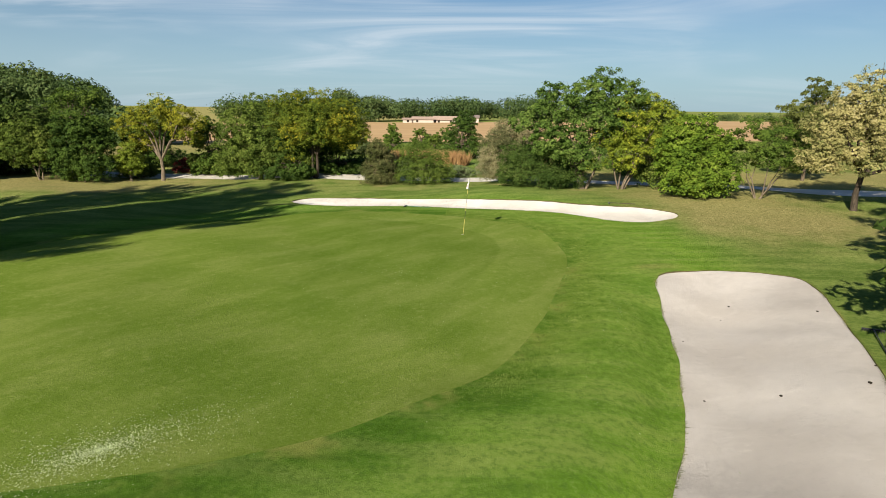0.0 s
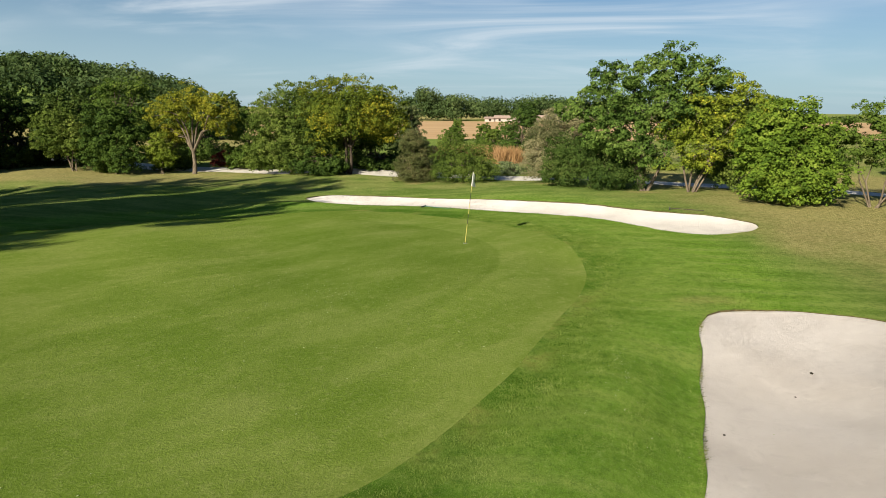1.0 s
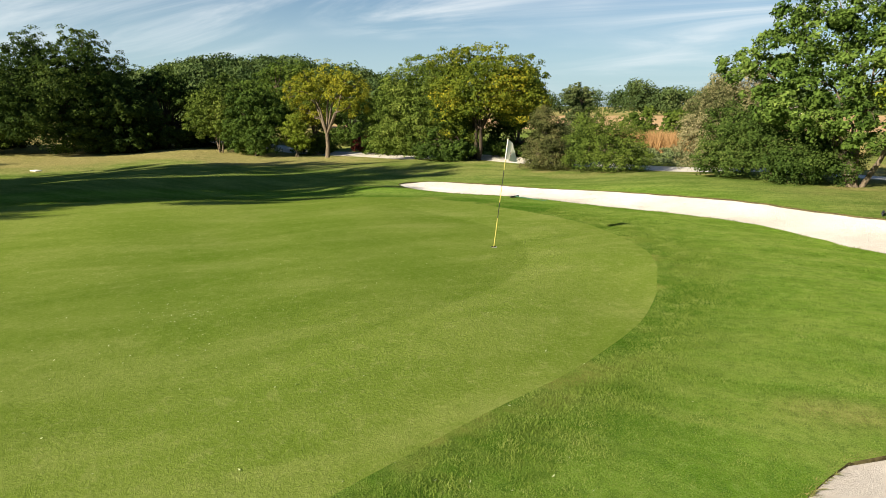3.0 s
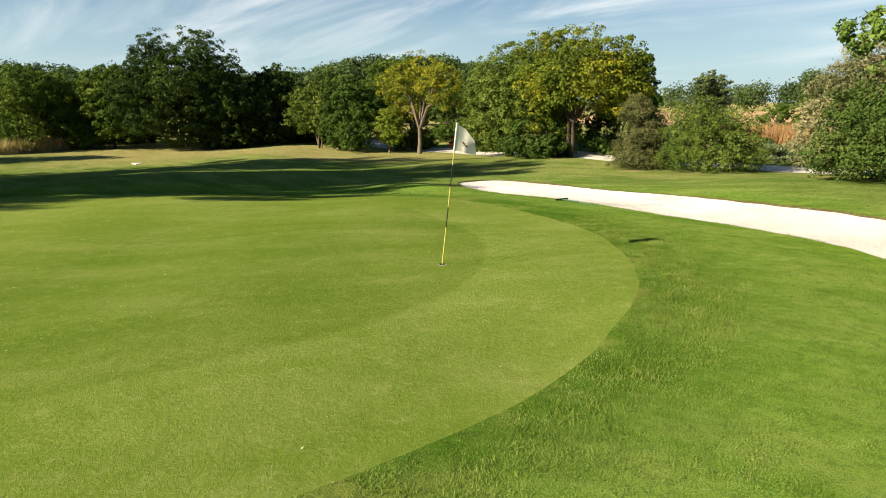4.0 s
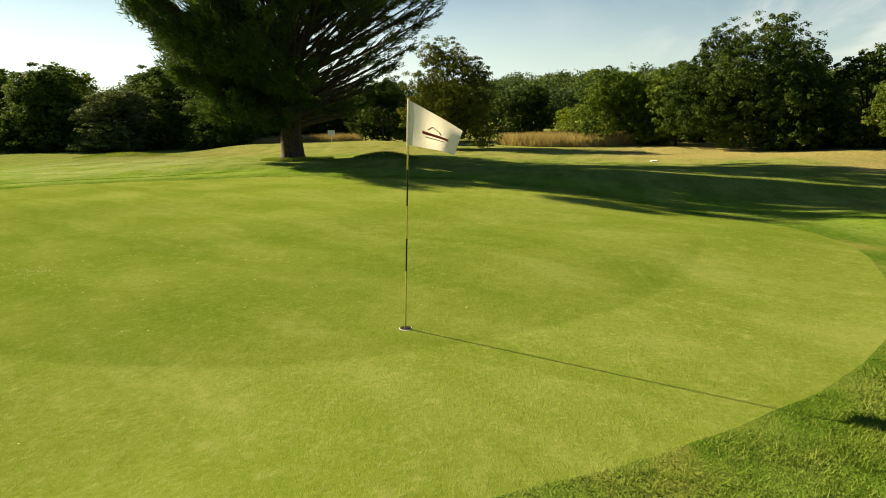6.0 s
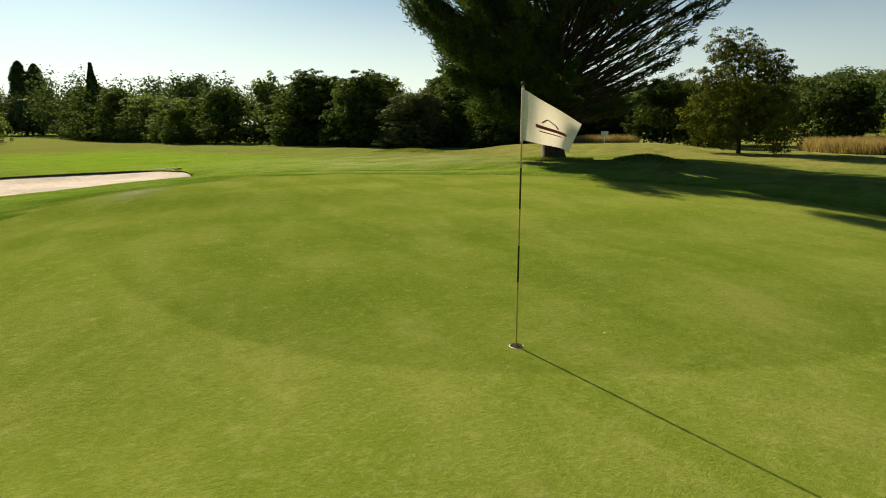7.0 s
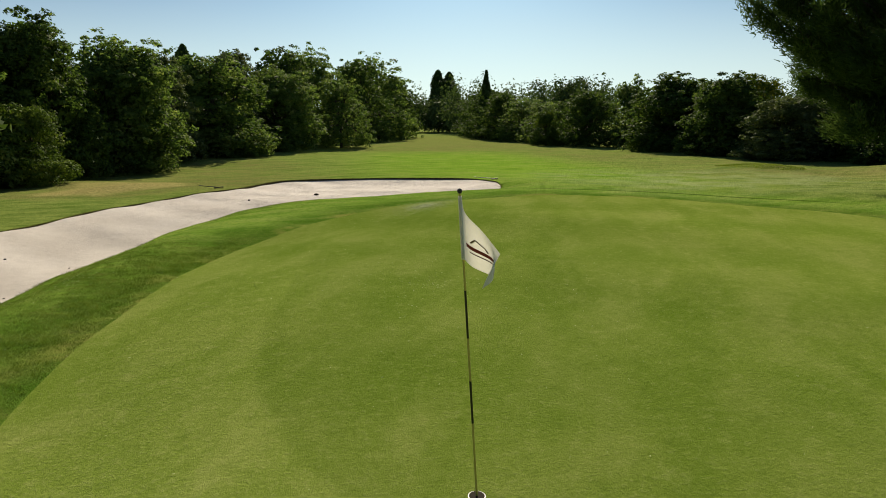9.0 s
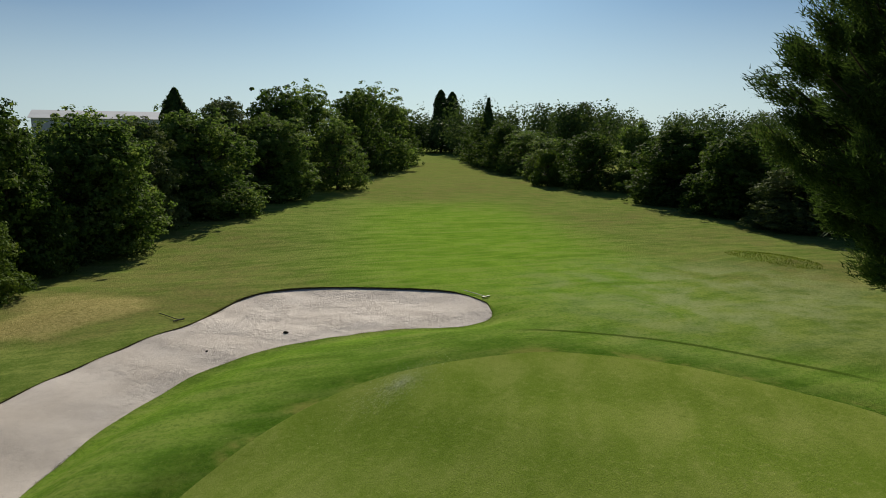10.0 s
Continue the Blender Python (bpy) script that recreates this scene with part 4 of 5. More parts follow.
make_tree("tree", "tall green tree behind the golden tree", "tree", -10.2, 49.8, 5.2, 3.6, L_DARK, M_BARK, 9000, 0.14, 31, clear=0.8, lobes=14)
make_tree("shrub", "pale feathery shrub behind the path", "shrub", -10.0, 61.0, 4.3, 3.8, L_GREY, M_BARK, 9000, 0.10, 32, lobes=10, stretch=2.6)
make_tree("shrub", "green shrub behind the yellowing tree", "shrub", 13.5, 43.5, 3.6, 5.0, L_MID, M_BARK, 8000, 0.14, 33, lobes=14)
for x, y, h, w, seed in ((-24.6, 51.0, 3.6, 5.2, 35), (-16.6, 50.5, 3.4, 4.8, 36), (-14.8, 47.6, 2.2, 3.4, 37)):
    make_tree("shrub", "dark green shrub beyond the gravel path", "shrub", x, y, h, w, L_DARK, M_BARK, 7000, 0.13, seed, lobes=12)
make_tree("shrub", "low red-leaved shrub beside the path", "shrub", -20.8, 47.6, 1.1, 2.4, L_RED, M_BARK, 2200, 0.1, 34, lobes=8)
GARDEN = "low clipped clumps in the garden"
garden_rng = random.Random(3)
for i in range(22):
    x, y = garden_rng.uniform(-9, 13), garden_rng.uniform(46, 57)
    make_tree("garden_clump", "low rounded grey-green garden clump", "shrub", x, y, garden_rng.uniform(0.5, 1.0), garden_rng.uniform(1.4, 2.8), garden_rng.choice((L_GREY, L_GREY, L_LIGHT, L_MID)), M_BARK, 1400, 0.10, 200 + i, lobes=7, per=24, clump=0.2, group=GARDEN)
for i, (x, y, h, w) in enumerate(((0.6, 43.9, 0.8, 2.4), (-1.4, 45.2, 0.7, 2.6), (2.4, 44.6, 0.9, 2.2), (-8.6, 46.2, 0.9, 2.4), (-6.9, 47.2, 0.8, 2.6), (-5.4, 46.0, 0.7, 2.0), (4.6, 45.4, 0.8, 2.4), (-3.4, 47.0, 0.7, 2.2))):
    make_tree("garden_clump", "pale grey-green mound of low garden planting", "shrub", x, y, h, w, L_PALE, M_BARK, 1800, 0.08, 260 + i, lobes=8, per=24, clump=0.18, group=GARDEN)
for x, y, h, w in ((-8.2, 78.0, 2.6, 2.2), (-4.0, 70.0, 2.2, 2.4), (-6.5, 64.0, 2.0, 2.6), (-2.0, 58.0, 2.2, 2.6)):
    make_tree("shrub", "young green shrub at the edge of the field", "shrub", x, y, h, w, L_MID, M_BARK, 2600, 0.13, int(300 + y), lobes=8)

# the wood to the west and the hedges along the fairway
WOOD = "edge of the western wood"
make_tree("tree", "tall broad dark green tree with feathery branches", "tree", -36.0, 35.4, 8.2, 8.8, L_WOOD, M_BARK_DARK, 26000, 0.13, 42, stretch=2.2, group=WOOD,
          blobs=[(0.6, 1.4, 6.3, 1.7, 1.7), (-0.8, -0.9, 5.8, 1.8, 1.6), (1.5, 2.2, 4.6, 1.9, 1.9), (-1.2, -2.2, 4.3, 1.9, 1.7), (1.2, -0.4, 4.2, 2.2, 2.0), (0.9, -2.4, 2.4, 1.9, 1.7), (1.9, 1.0, 2.3, 2.1, 1.9), (0.6, -3.4, 3.4, 1.4, 1.2), (1.2, 3.0, 1.8, 1.6, 1.6), (1.6, -0.6, 1.2, 1.8, 1.2)])
make_tree("tree", "paler willowy tree beside the dark one", "tree", -39.4, 32.2, 5.5, 6.0, L_MID, M_BARK_DARK, 14000, 0.12, 43, lobes=18, stretch=2.4, group=WOOD)
make_tree("tree", "rounded green tree at the edge of the dry grass", "tree", -42.0, 28.3, 5.5, 7.0, L_MID, M_BARK_DARK, 16000, 0.14, 44, lobes=20, group=WOOD)
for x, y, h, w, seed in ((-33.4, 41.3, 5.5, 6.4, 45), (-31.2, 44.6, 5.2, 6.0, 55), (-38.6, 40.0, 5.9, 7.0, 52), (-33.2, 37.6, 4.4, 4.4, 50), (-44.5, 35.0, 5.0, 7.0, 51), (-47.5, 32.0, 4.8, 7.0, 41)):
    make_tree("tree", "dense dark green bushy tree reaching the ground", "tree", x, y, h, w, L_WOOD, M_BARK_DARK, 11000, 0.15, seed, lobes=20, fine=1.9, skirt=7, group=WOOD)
make_tree("tree", "olive-green conical bushy tree", "tree", -38.8, 16.8, 7.7, 7.0, L_OLIVE, M_BARK_DARK, 20000, 0.13, 46, group=WOOD,
          blobs=[(-0.19, -1.12, 6.42, 1.21, 1.40), (0.19, 0.28, 5.77, 1.30, 1.40), (0.28, 1.49, 5.02, 1.40, 1.40), (0.19, -1.58, 4.28, 1.67, 1.67), (0.74, 0.19, 3.72, 2.05, 2.05), (0.56, 2.05, 2.98, 1.67, 1.86), (0.37, -2.23, 2.23, 1.58, 1.67), (0.93, -0.47, 1.58, 1.86, 1.58), (0.56, 2.23, 1.12, 1.58, 1.12)])
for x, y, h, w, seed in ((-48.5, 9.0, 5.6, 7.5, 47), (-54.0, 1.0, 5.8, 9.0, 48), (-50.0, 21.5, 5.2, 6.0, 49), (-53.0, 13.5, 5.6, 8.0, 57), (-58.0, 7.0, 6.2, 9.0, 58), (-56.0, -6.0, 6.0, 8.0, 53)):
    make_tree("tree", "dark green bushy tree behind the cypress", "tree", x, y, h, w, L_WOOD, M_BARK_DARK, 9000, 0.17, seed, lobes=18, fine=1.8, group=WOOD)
make_tree("shrub", "bright green bush behind the dry grass", "shrub", -55.0, 27.5, 3.3, 9.0, L_LIGHT, M_BARK, 7000, 0.16, 54, lobes=14)

HEDGE_E, HEDGE_W = "tall hedge east of the fairway", "tall hedge west of the fairway"


def hedge_kind(label, x, y, h, w, mat, count, size, seed, group, **more):
    ob = make_tree("hedge_tree", label, "tree", x, y, h, w, mat, M_BARK_DARK, count, size, seed, heart=0.72, fine=1.5, skirt=8, group=group, **more)
    return ob, h, w


hedge_rng = random.Random(5)
KINDS = {
    "green": hedge_kind("dense dark green hedge tree", 13.2, -6.0, 8.8, 7.5, L_HEDGE_MID, 24000, 0.165, 61, HEDGE_E, lobes=26, clump=0.42, per=28),
    "dark": hedge_kind("dense dark green hedge tree", 10.6, -13.5, 8.7, 7.4, L_HEDGE_DARK, 24000, 0.165, 62, HEDGE_E, lobes=24, clump=0.4, per=28),
    "grey": hedge_kind("tall hedge tree with greyish willowy leaves", 5.6, -28.6, 8.5, 7.2, L_GREY, 24000, 0.14, 63, HEDGE_E, lobes=26, clump=0.4, per=28, stretch=2.4),
    "far": hedge_kind("dense dark green hedge tree", -9.0, -69.0, 14.4, 13.0, L_HEDGE_DARK, 12000, 0.30, 64, HEDGE_E, lobes=26, clump=0.65, per=22),
    "far_green": hedge_kind("dense green hedge tree", -15.0, -80.0, 16.0, 13.5, L_HEDGE_MID, 12000, 0.30, 65, HEDGE_E, lobes=24, clump=0.65, per=22),
    "open": hedge_kind("loose open-crowned hedge tree", -57.0, -51.0, 10.2, 7.0, L_HEDGE_MID, 8000, 0.24, 66, HEDGE_W, lobes=16, clump=0.5, per=28, gaps=0.3),
    "light": hedge_kind("light green bushy hedge shrub", -51.5, -66.0, 5.8, 6.4, L_MID, 9000, 0.2, 67, HEDGE_W, lobes=16, clump=0.5, per=30),
    "yellow": hedge_kind("hedge tree with yellowing leaves", -55.5, -27.0, 8.8, 7.5, L_TURN, 9000, 0.2, 68, HEDGE_W, lobes=16, clump=0.55, per=30),
}
EAST = ((7.4, -20.4, 8.9, 8.6, "green"), (0.6, -37.0, 9.4, 10.4, "green"), (-0.9, -49.9, 11.5, 9.0, "grey"), (-6.4, -50.5, 9.7, 11.0, "green"), (-17.2, -66.0, 10.2, 10.0, "far_green"), (-28.0, -101.0, 16.5, 15.0, "far"),
        (-37.0, -121.0, 20.0, 19.0, "far_green"), (-50.0, -150.0, 17.5, 18.0, "far"), (19.0, 3.5, 8.0, 8.0, "dark"), (22.5, 11.0, 7.5, 8.0, "dark"), (14.8, 7.9, 11.6, 12.6, "dark"),
        (13.8, -22.0, 7.8, 8.4, "dark"), (10.6, -30.5, 7.6, 8.6, "dark"), (7.0, -41.0, 8.0, 9.0, "dark"), (2.6, -57.5, 9.0, 10.0, "far"), (-2.4, -66.0, 9.4, 11.0, "far"), (16.5, -14.5, 8.0, 8.0, "dark"))
WEST = ((-54.5, -58.0, 8.7, 10.4, "far"), (-52.0, -36.0, 9.4, 12.5, "dark"), (-57.5, -43.5, 8.4, 9.0, "dark"), (-47.8, -24.0, 8.2, 9.4, "dark"), (-45.0, -14.5, 5.6, 8.0, "grey"), (-58.0, -70.0, 7.8, 10.0, "far"), (-60.0, -81.0, 8.2, 11.0, "far_green"),
        (-64.0, -97.0, 9.9, 12.0, "far_green"), (-67.0, -112.0, 11.6, 13.0, "far"), (-73.0, -128.0, 12.7, 14.0, "far"), (-78.0, -146.0, 14.2, 15.0, "far"), (-86.0, -167.0, 15.0, 16.0, "far"), (-95.0, -192.0, 15.5, 18.0, "far"),
        (-50.0, -11.0, 8.2, 9.5, "dark"), (-46.5, -5.0, 6.6, 8.0, "dark"), (-56.0, -18.0, 8.4, 9.0, "dark"), (-53.0, -7.5, 7.3, 9.0, "dark"), (-57.0, -1.0, 7.3, 9.0, "dark"), (-62.0, -52.0, 8.6, 11.0, "far"), (-60.0, -33.0, 8.2, 10.0, "dark"))
for group, places in ((HEDGE_E, EAST), (HEDGE_W, WEST)):
    for x, y, h, w, kind in places:
        model, h0, w0 = KINDS[kind]
        ob = tagged(copy_thing(model, pose(x, y, height_at(x, y), 0, 0, hedge_rng.uniform(0, 360))), group=group)
        ob.scale = (w / w0 * hedge_rng.uniform(0.95, 1.12), w / w0 * hedge_rng.uniform(0.95, 1.12), h / h0)
make_tree("shrub", "leafy green hedge shoots in front of the hedge", "shrub", 9.6, -7.0, 3.6, 3.4, L_MID, M_BARK_DARK, 7000, 0.14, 69, lobes=12, clump=0.4, per=30, group=HEDGE_E)


def column_tree(x, y, h, w, seed, label, swell=0.95):
    rng = np.random.default_rng(seed)
    holder = tagged(new("conifer"), label, "tree")
    holder.location = (x, y, height_at(x, y))
    n = 7000
    t = rng.uniform(0, 1, n) ** 0.7
    ang = rng.uniform(0, 2 * math.pi, n)
    r = w / 2 * (1 - t) ** swell * np.sqrt(rng.uniform(0.3, 1, n)) * (1 + 0.3 * np.sin(3 * ang + 9 * t) * np.sin(23 * t + 2 * ang))
    pts = np.stack([r * np.cos(ang), r * np.sin(ang), 0.3 + t * (h - 0.3)], 1)
    nrm = np.stack([np.cos(ang), np.sin(ang), np.full(n, 0.5)], 1)
    v, f = leaf_tris(pts, nrm, 0.02 * h, rng, 2.4)
    child("crown", mesh_np("crown", v, f, L_NEEDLE), holder)
    tv, tf = tubes([[((0, 0, -0.2), 0.02 * h), ((0, 0, 0.5 * h), 0.012 * h), ((0, 0, 0.95 * h), 0.002 * h)]])
    child("trunk", mesh_np("trunk", np.array(tv), np.array(tf), M_BARK_DARK), holder)


column_tree(-74.0, -138.0, 18.6, 8.0, 71, "narrow dark spire-shaped conifer above the hedge")
column_tree(-117.0, -290.0, 31.5, 15.0, 72, "tall dark poplar at the end of the fairway", 0.5)
column_tree(-122.5, -288.0, 30.5, 15.0, 73, "tall dark poplar at the end of the fairway", 0.5)
column_tree(3.3, -60.0, 12.6, 10.0, 74, "dark conical spruce behind the hedge", 0.75)


def cypress(x, y):
    """The big cypress: a thick trunk, long rising limbs and sprays of foliage at their ends, thinner on its northern side."""
    rng = np.random.default_rng(81)
    holder = tagged(new("cypress"), "large dark cypress with a thick trunk and long rising limbs", "tree")
    holder.location = (x, y, height_at(x, y))
    h, paths, pts, nrm = 15.6, [], [], []
    paths.append([((0, 0, -0.2), 0.85), ((0, 0, 0.25), 0.62), ((0.05, 0, 1.2), 0.54), ((0, 0.1, 2.6), 0.48), ((0.1, 0.1, 6.0), 0.36), ((0, 0, 10.5), 0.2), ((0, 0, h), 0.03)])
    for i in range(150):
        t = (i + rng.uniform(0, 1)) / 150
        ang = i * 2.39996 + rng.normal(0, 0.25)
        z1 = 2.0 + 12.8 * t
        reach = (1 - 0.12 * max(0.0, -math.sin(ang))) * (3.4 + 0.80 * (z1 - 2.0) if z1 < 8.6 else 9.0 * math.sqrt(max(0.04, 1 - ((z1 - 8.0) / 7.4) ** 2))) * rng.uniform(0.85, 1.06) * (1 + 0.10 * max(0.0, math.cos(ang)) * (z1 < 8) - 0.10 * max(0.0, math.cos(ang + 0.7)) * (z1 > 8))
        z0 = 1.3 + (z1 - 1.6) * rng.uniform(0.28, 0.42)
        way = Vector((math.cos(ang), math.sin(ang), 0))
        side = Vector((-way.y, way.x, 0))
        line = []
        for s in range(7):
            u = s / 6
            p = way * reach * u + Vector((0, 0, z0 + (z1 - z0) * (0.7 * u + 0.3 * u * u) + 0.5 * u * (1 - u))) + side * (0.25 * math.sin(3 * u + i))
            line.append((p, 0.11 * (1 - 0.85 * u) * (1.2 - 0.5 * t)))
        paths.append(line)
        leafy = min(1.0, max(0.0, (math.cos(ang + 1.05) + 0.2) / 0.5, (z1 - 9.6) / 1.5))
        for k in range(17):
            u = rng.uniform(0.28, 1.0)
            a = line[min(5, int(u * 6))][0].lerp(line[min(6, int(u * 6) + 1)][0], u * 6 % 1)
            out_way = (way * rng.uniform(0.6, 1) + side * rng.choice((-1, 1)) * rng.uniform(0.2, 0.9) + Vector((0, 0, rng.uniform(0.1, 0.75)))).normalized()
            length = rng.uniform(0.7, 1.6) * (1.15 - 0.4 * u)
            tip = a + out_way * length
            paths.append([(a, 0.03), (a.lerp(tip, 0.5) + Vector((0, 0, 0.05)), 0.018), (tip, 0.005)])
            if u > 0.36 + 0.2 * (1 - leafy):
                # a spray: narrow leafy shoots that fan out along the twig
                m = int((150 + 110 * min(1.0, max(0.0, (z1 - 9.0) / 1.5))) * (0.27 + 0.73 * leafy) * (1 + 0.3 * max(0.0, math.cos(ang + 0.5))))
                along = rng.uniform(0.1, 1.0, m)[:, None]
                q = np.array(a)[None] + np.array(out_way)[None] * length * along + rng.normal(0, 0.05 + 0.10 * leafy, (m, 3))
                q[:, 2] -= rng.uniform(0, 0.1 + 0.45 * leafy * max(0.0, math.cos(ang + 0.5)), m)
                pts.append(q)
                nrm.append(np.array(out_way)[None] + rng.normal(0, 0.42, (m, 3)) + np.array([0, 0, 0.12]))
    tv, tf = tubes(paths, 6)
    me = mesh_np("trunk", np.array(tv), np.array(tf), M_BARK_DARK)
    me.polygons.foreach_set("use_smooth", [True] * len(me.polygons))
    child("trunk", me, holder)
    p, ways = np.concatenate(pts), np.concatenate(nrm)
    keep = (p[:, 2] > 0.7) & ((p[:, 2] > 2.4) | (np.hypot(p[:, 0], p[:, 1]) > 3.2))
    p, ways = p[keep], ways[keep]
    ways /= np.linalg.norm(ways, axis=1, keepdims=True)
    n = len(p)
    across = np.cross(ways, rng.normal(0, 1, (n, 3)))
    across *= (rng.uniform(0.016, 0.034, n) / np.linalg.norm(across, axis=1))[:, None]
    run = ways * rng.uniform(0.14, 0.32, n)[:, None]
    k = np.arange(n)
    child("crown", mesh_np("crown", np.concatenate([p - across, p + across, p + run]), np.stack([k, k + n, k + 2 * n], 1), L_NEEDLE), holder)


cypress(-24.6, 10.7)


def far_wood(name, label, places, size, per, mat, seed):
    """Woods too far to count: uneven crowns of many leaf clumps in one object."""
    rng = np.random.default_rng(seed)
    vs, fs, start = [], [], 0
    for x, y, h, w in places:
        z0 = height_at(x, y)
        balls = []
        for k in range(11):
            a, rr = rng.uniform(0, 2 * math.pi), rng.uniform(0, 0.3) * w
            balls.append((np.array([x + rr * math.cos(a), y + rr * math.sin(a), z0 + h * rng.uniform(0.25, 0.78)]), np.array([0.26 * w, 0.26 * w, 0.22 * h]) * rng.uniform(0.8, 1.15)))
        p, n = crown_points(balls, per, rng, 0.75)
        n[:, 2] += 0.3
        v, f = leaf_tris(p, n, size, rng, 1.3)
        vs.append(v)
        fs.append(f + start)
        start += len(v)
    return tagged(new(name, mesh_np(name, np.concatenate(vs), np.concatenate(fs), mat)), label, "woods", kind="stuff")


wood_rng = np.random.default_rng(9)
near_wood, far_hill, line_wood, south = [], [], [], []
for i in range(280):
    az, r = radians(wood_rng.uniform(31, 104)), wood_rng.uniform(85, 250)
    r = max(r, 150.0) if az < radians(47) else r
    near_wood.append((-r * math.sin(az), r * math.cos(az), wood_rng.uniform(6, 9), wood_rng.uniform(8, 12)))
for i in range(220):
    az, r = radians(wood_rng.uniform(29.5, 58)), wood_rng.uniform(200, 330)
    far_hill.append((-r * math.sin(az), r * math.cos(az), wood_rng.uniform(6.5, 9.5), wood_rng.uniform(8, 12)))
for i in range(90):
    x = wood_rng.uniform(-75, 70)
    line_wood.append((x, 200 + 0.1 * x + wood_rng.uniform(-4, 25), wood_rng.uniform(6.4, 9.0), wood_rng.uniform(8, 13)))
for i in range(60):
    x = wood_rng.uniform(40, 420)
    line_wood.append((x, 520 + wood_rng.uniform(0, 20), wood_rng.uniform(5, 8), wood_rng.uniform(12, 20)))
for i in range(12):
    big = i < 5
    line_wood.append(((-37 if big else -29) + wood_rng.uniform(-4, 4), 196 + wood_rng.uniform(-4, 4), wood_rng.uniform(9.4, 10.6) if big else wood_rng.uniform(6.5, 8.0), wood_rng.uniform(6, 8)))
for i in range(34):
    x = wood_rng.uniform(-72, -32)
    line_wood.append((x, 78 + 0.25 * (x + 12) + wood_rng.uniform(0, 7), wood_rng.uniform(3.6, 6.0), wood_rng.uniform(4, 6)))
for i in range(110):
    x = wood_rng.uniform(-330, -95)
    south.append((x, -215 - 0.35 * (x + 95) - wood_rng.uniform(0, 90), wood_rng.uniform(18, 26), wood_rng.uniform(12, 18)))
for i in range(30):
    south.append((wood_rng.uniform(-130, -84), wood_rng.uniform(-310, -250), wood_rng.uniform(15, 20), wood_rng.uniform(10, 14)))
for i in range(40):
    south.append((wood_rng.uniform(20, 190), wood_rng.uniform(-170, -110), wood_rng.uniform(7, 11), wood_rng.uniform(9, 13)))
for i in range(9):
    south.append((-124 + wood_rng.uniform(-11, 11), -168 + wood_rng.uniform(-6, 6), wood_rng.uniform(20.5, 23.5), wood_rng.uniform(11, 14)))
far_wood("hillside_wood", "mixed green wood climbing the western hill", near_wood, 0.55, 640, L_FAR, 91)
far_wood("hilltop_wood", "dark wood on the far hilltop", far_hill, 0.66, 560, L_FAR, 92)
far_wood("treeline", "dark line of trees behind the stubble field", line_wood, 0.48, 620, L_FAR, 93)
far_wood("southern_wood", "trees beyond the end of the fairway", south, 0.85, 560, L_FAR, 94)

# ---------------------------------------------------------------- the flag, the hole and small things
HOLE = (0.8, 22.7)
M_YELLOW = plain("yellow pole paint", (0.52, 0.44, 0.11), 0.35, 0.5, vary=0.08)
M_BLACK = plain("black pole paint", (0.012, 0.012, 0.013), 0.35, 0.5, vary=0.1)
M_WHITE = plain("white paint", (0.78, 0.77, 0.73), 0.5, 0.4, vary=0.06)
M_CLOTH = plain("white flag cloth", (0.82, 0.80, 0.75), 0.85, 0.1, vary=0.04, scale=30.0)
cloth_nodes = M_CLOTH.node_tree
cloth_thin = cloth_nodes.nodes.new("ShaderNodeBsdfTranslucent")
cloth_thin.inputs[0].default_value = (0.82, 0.78, 0.66, 1)
cloth_mix = cloth_nodes.nodes.new("ShaderNodeMixShader")
cloth_mix.inputs[0].default_value = 0.3
link(cloth_nodes, cloth_nodes.nodes["Principled BSDF"].outputs[0], cloth_mix.inputs[1])
link(cloth_nodes, cloth_thin.outputs[0], cloth_mix.inputs[2])
link(cloth_nodes, cloth_mix.outputs[0], cloth_nodes.nodes["Material Output"].inputs[0])
M_PRINT = plain("red print", (0.36, 0.07, 0.055), 0.7, 0.2)
M_PRINT_DARK = plain("dark print", (0.22, 0.12, 0.10), 0.7, 0.2)
M_HOLE = plain("near-black earth and openings", (0.02, 0.016, 0.01), 0.95, 0.1)
M_RAKE = plain("black rake plastic", (0.015, 0.015, 0.016), 0.5, 0.4)
M_RAKE_GREEN = plain("green rake handle", (0.03, 0.12, 0.06), 0.45, 0.4)
M_RAKE_DULL = plain("dark wooden handle", (0.05, 0.04, 0.03), 0.7, 0.2)
M_RAKE_GREY = plain("dull aluminium handle", (0.22, 0.22, 0.21), 0.6, 0.3, metal=0.3)


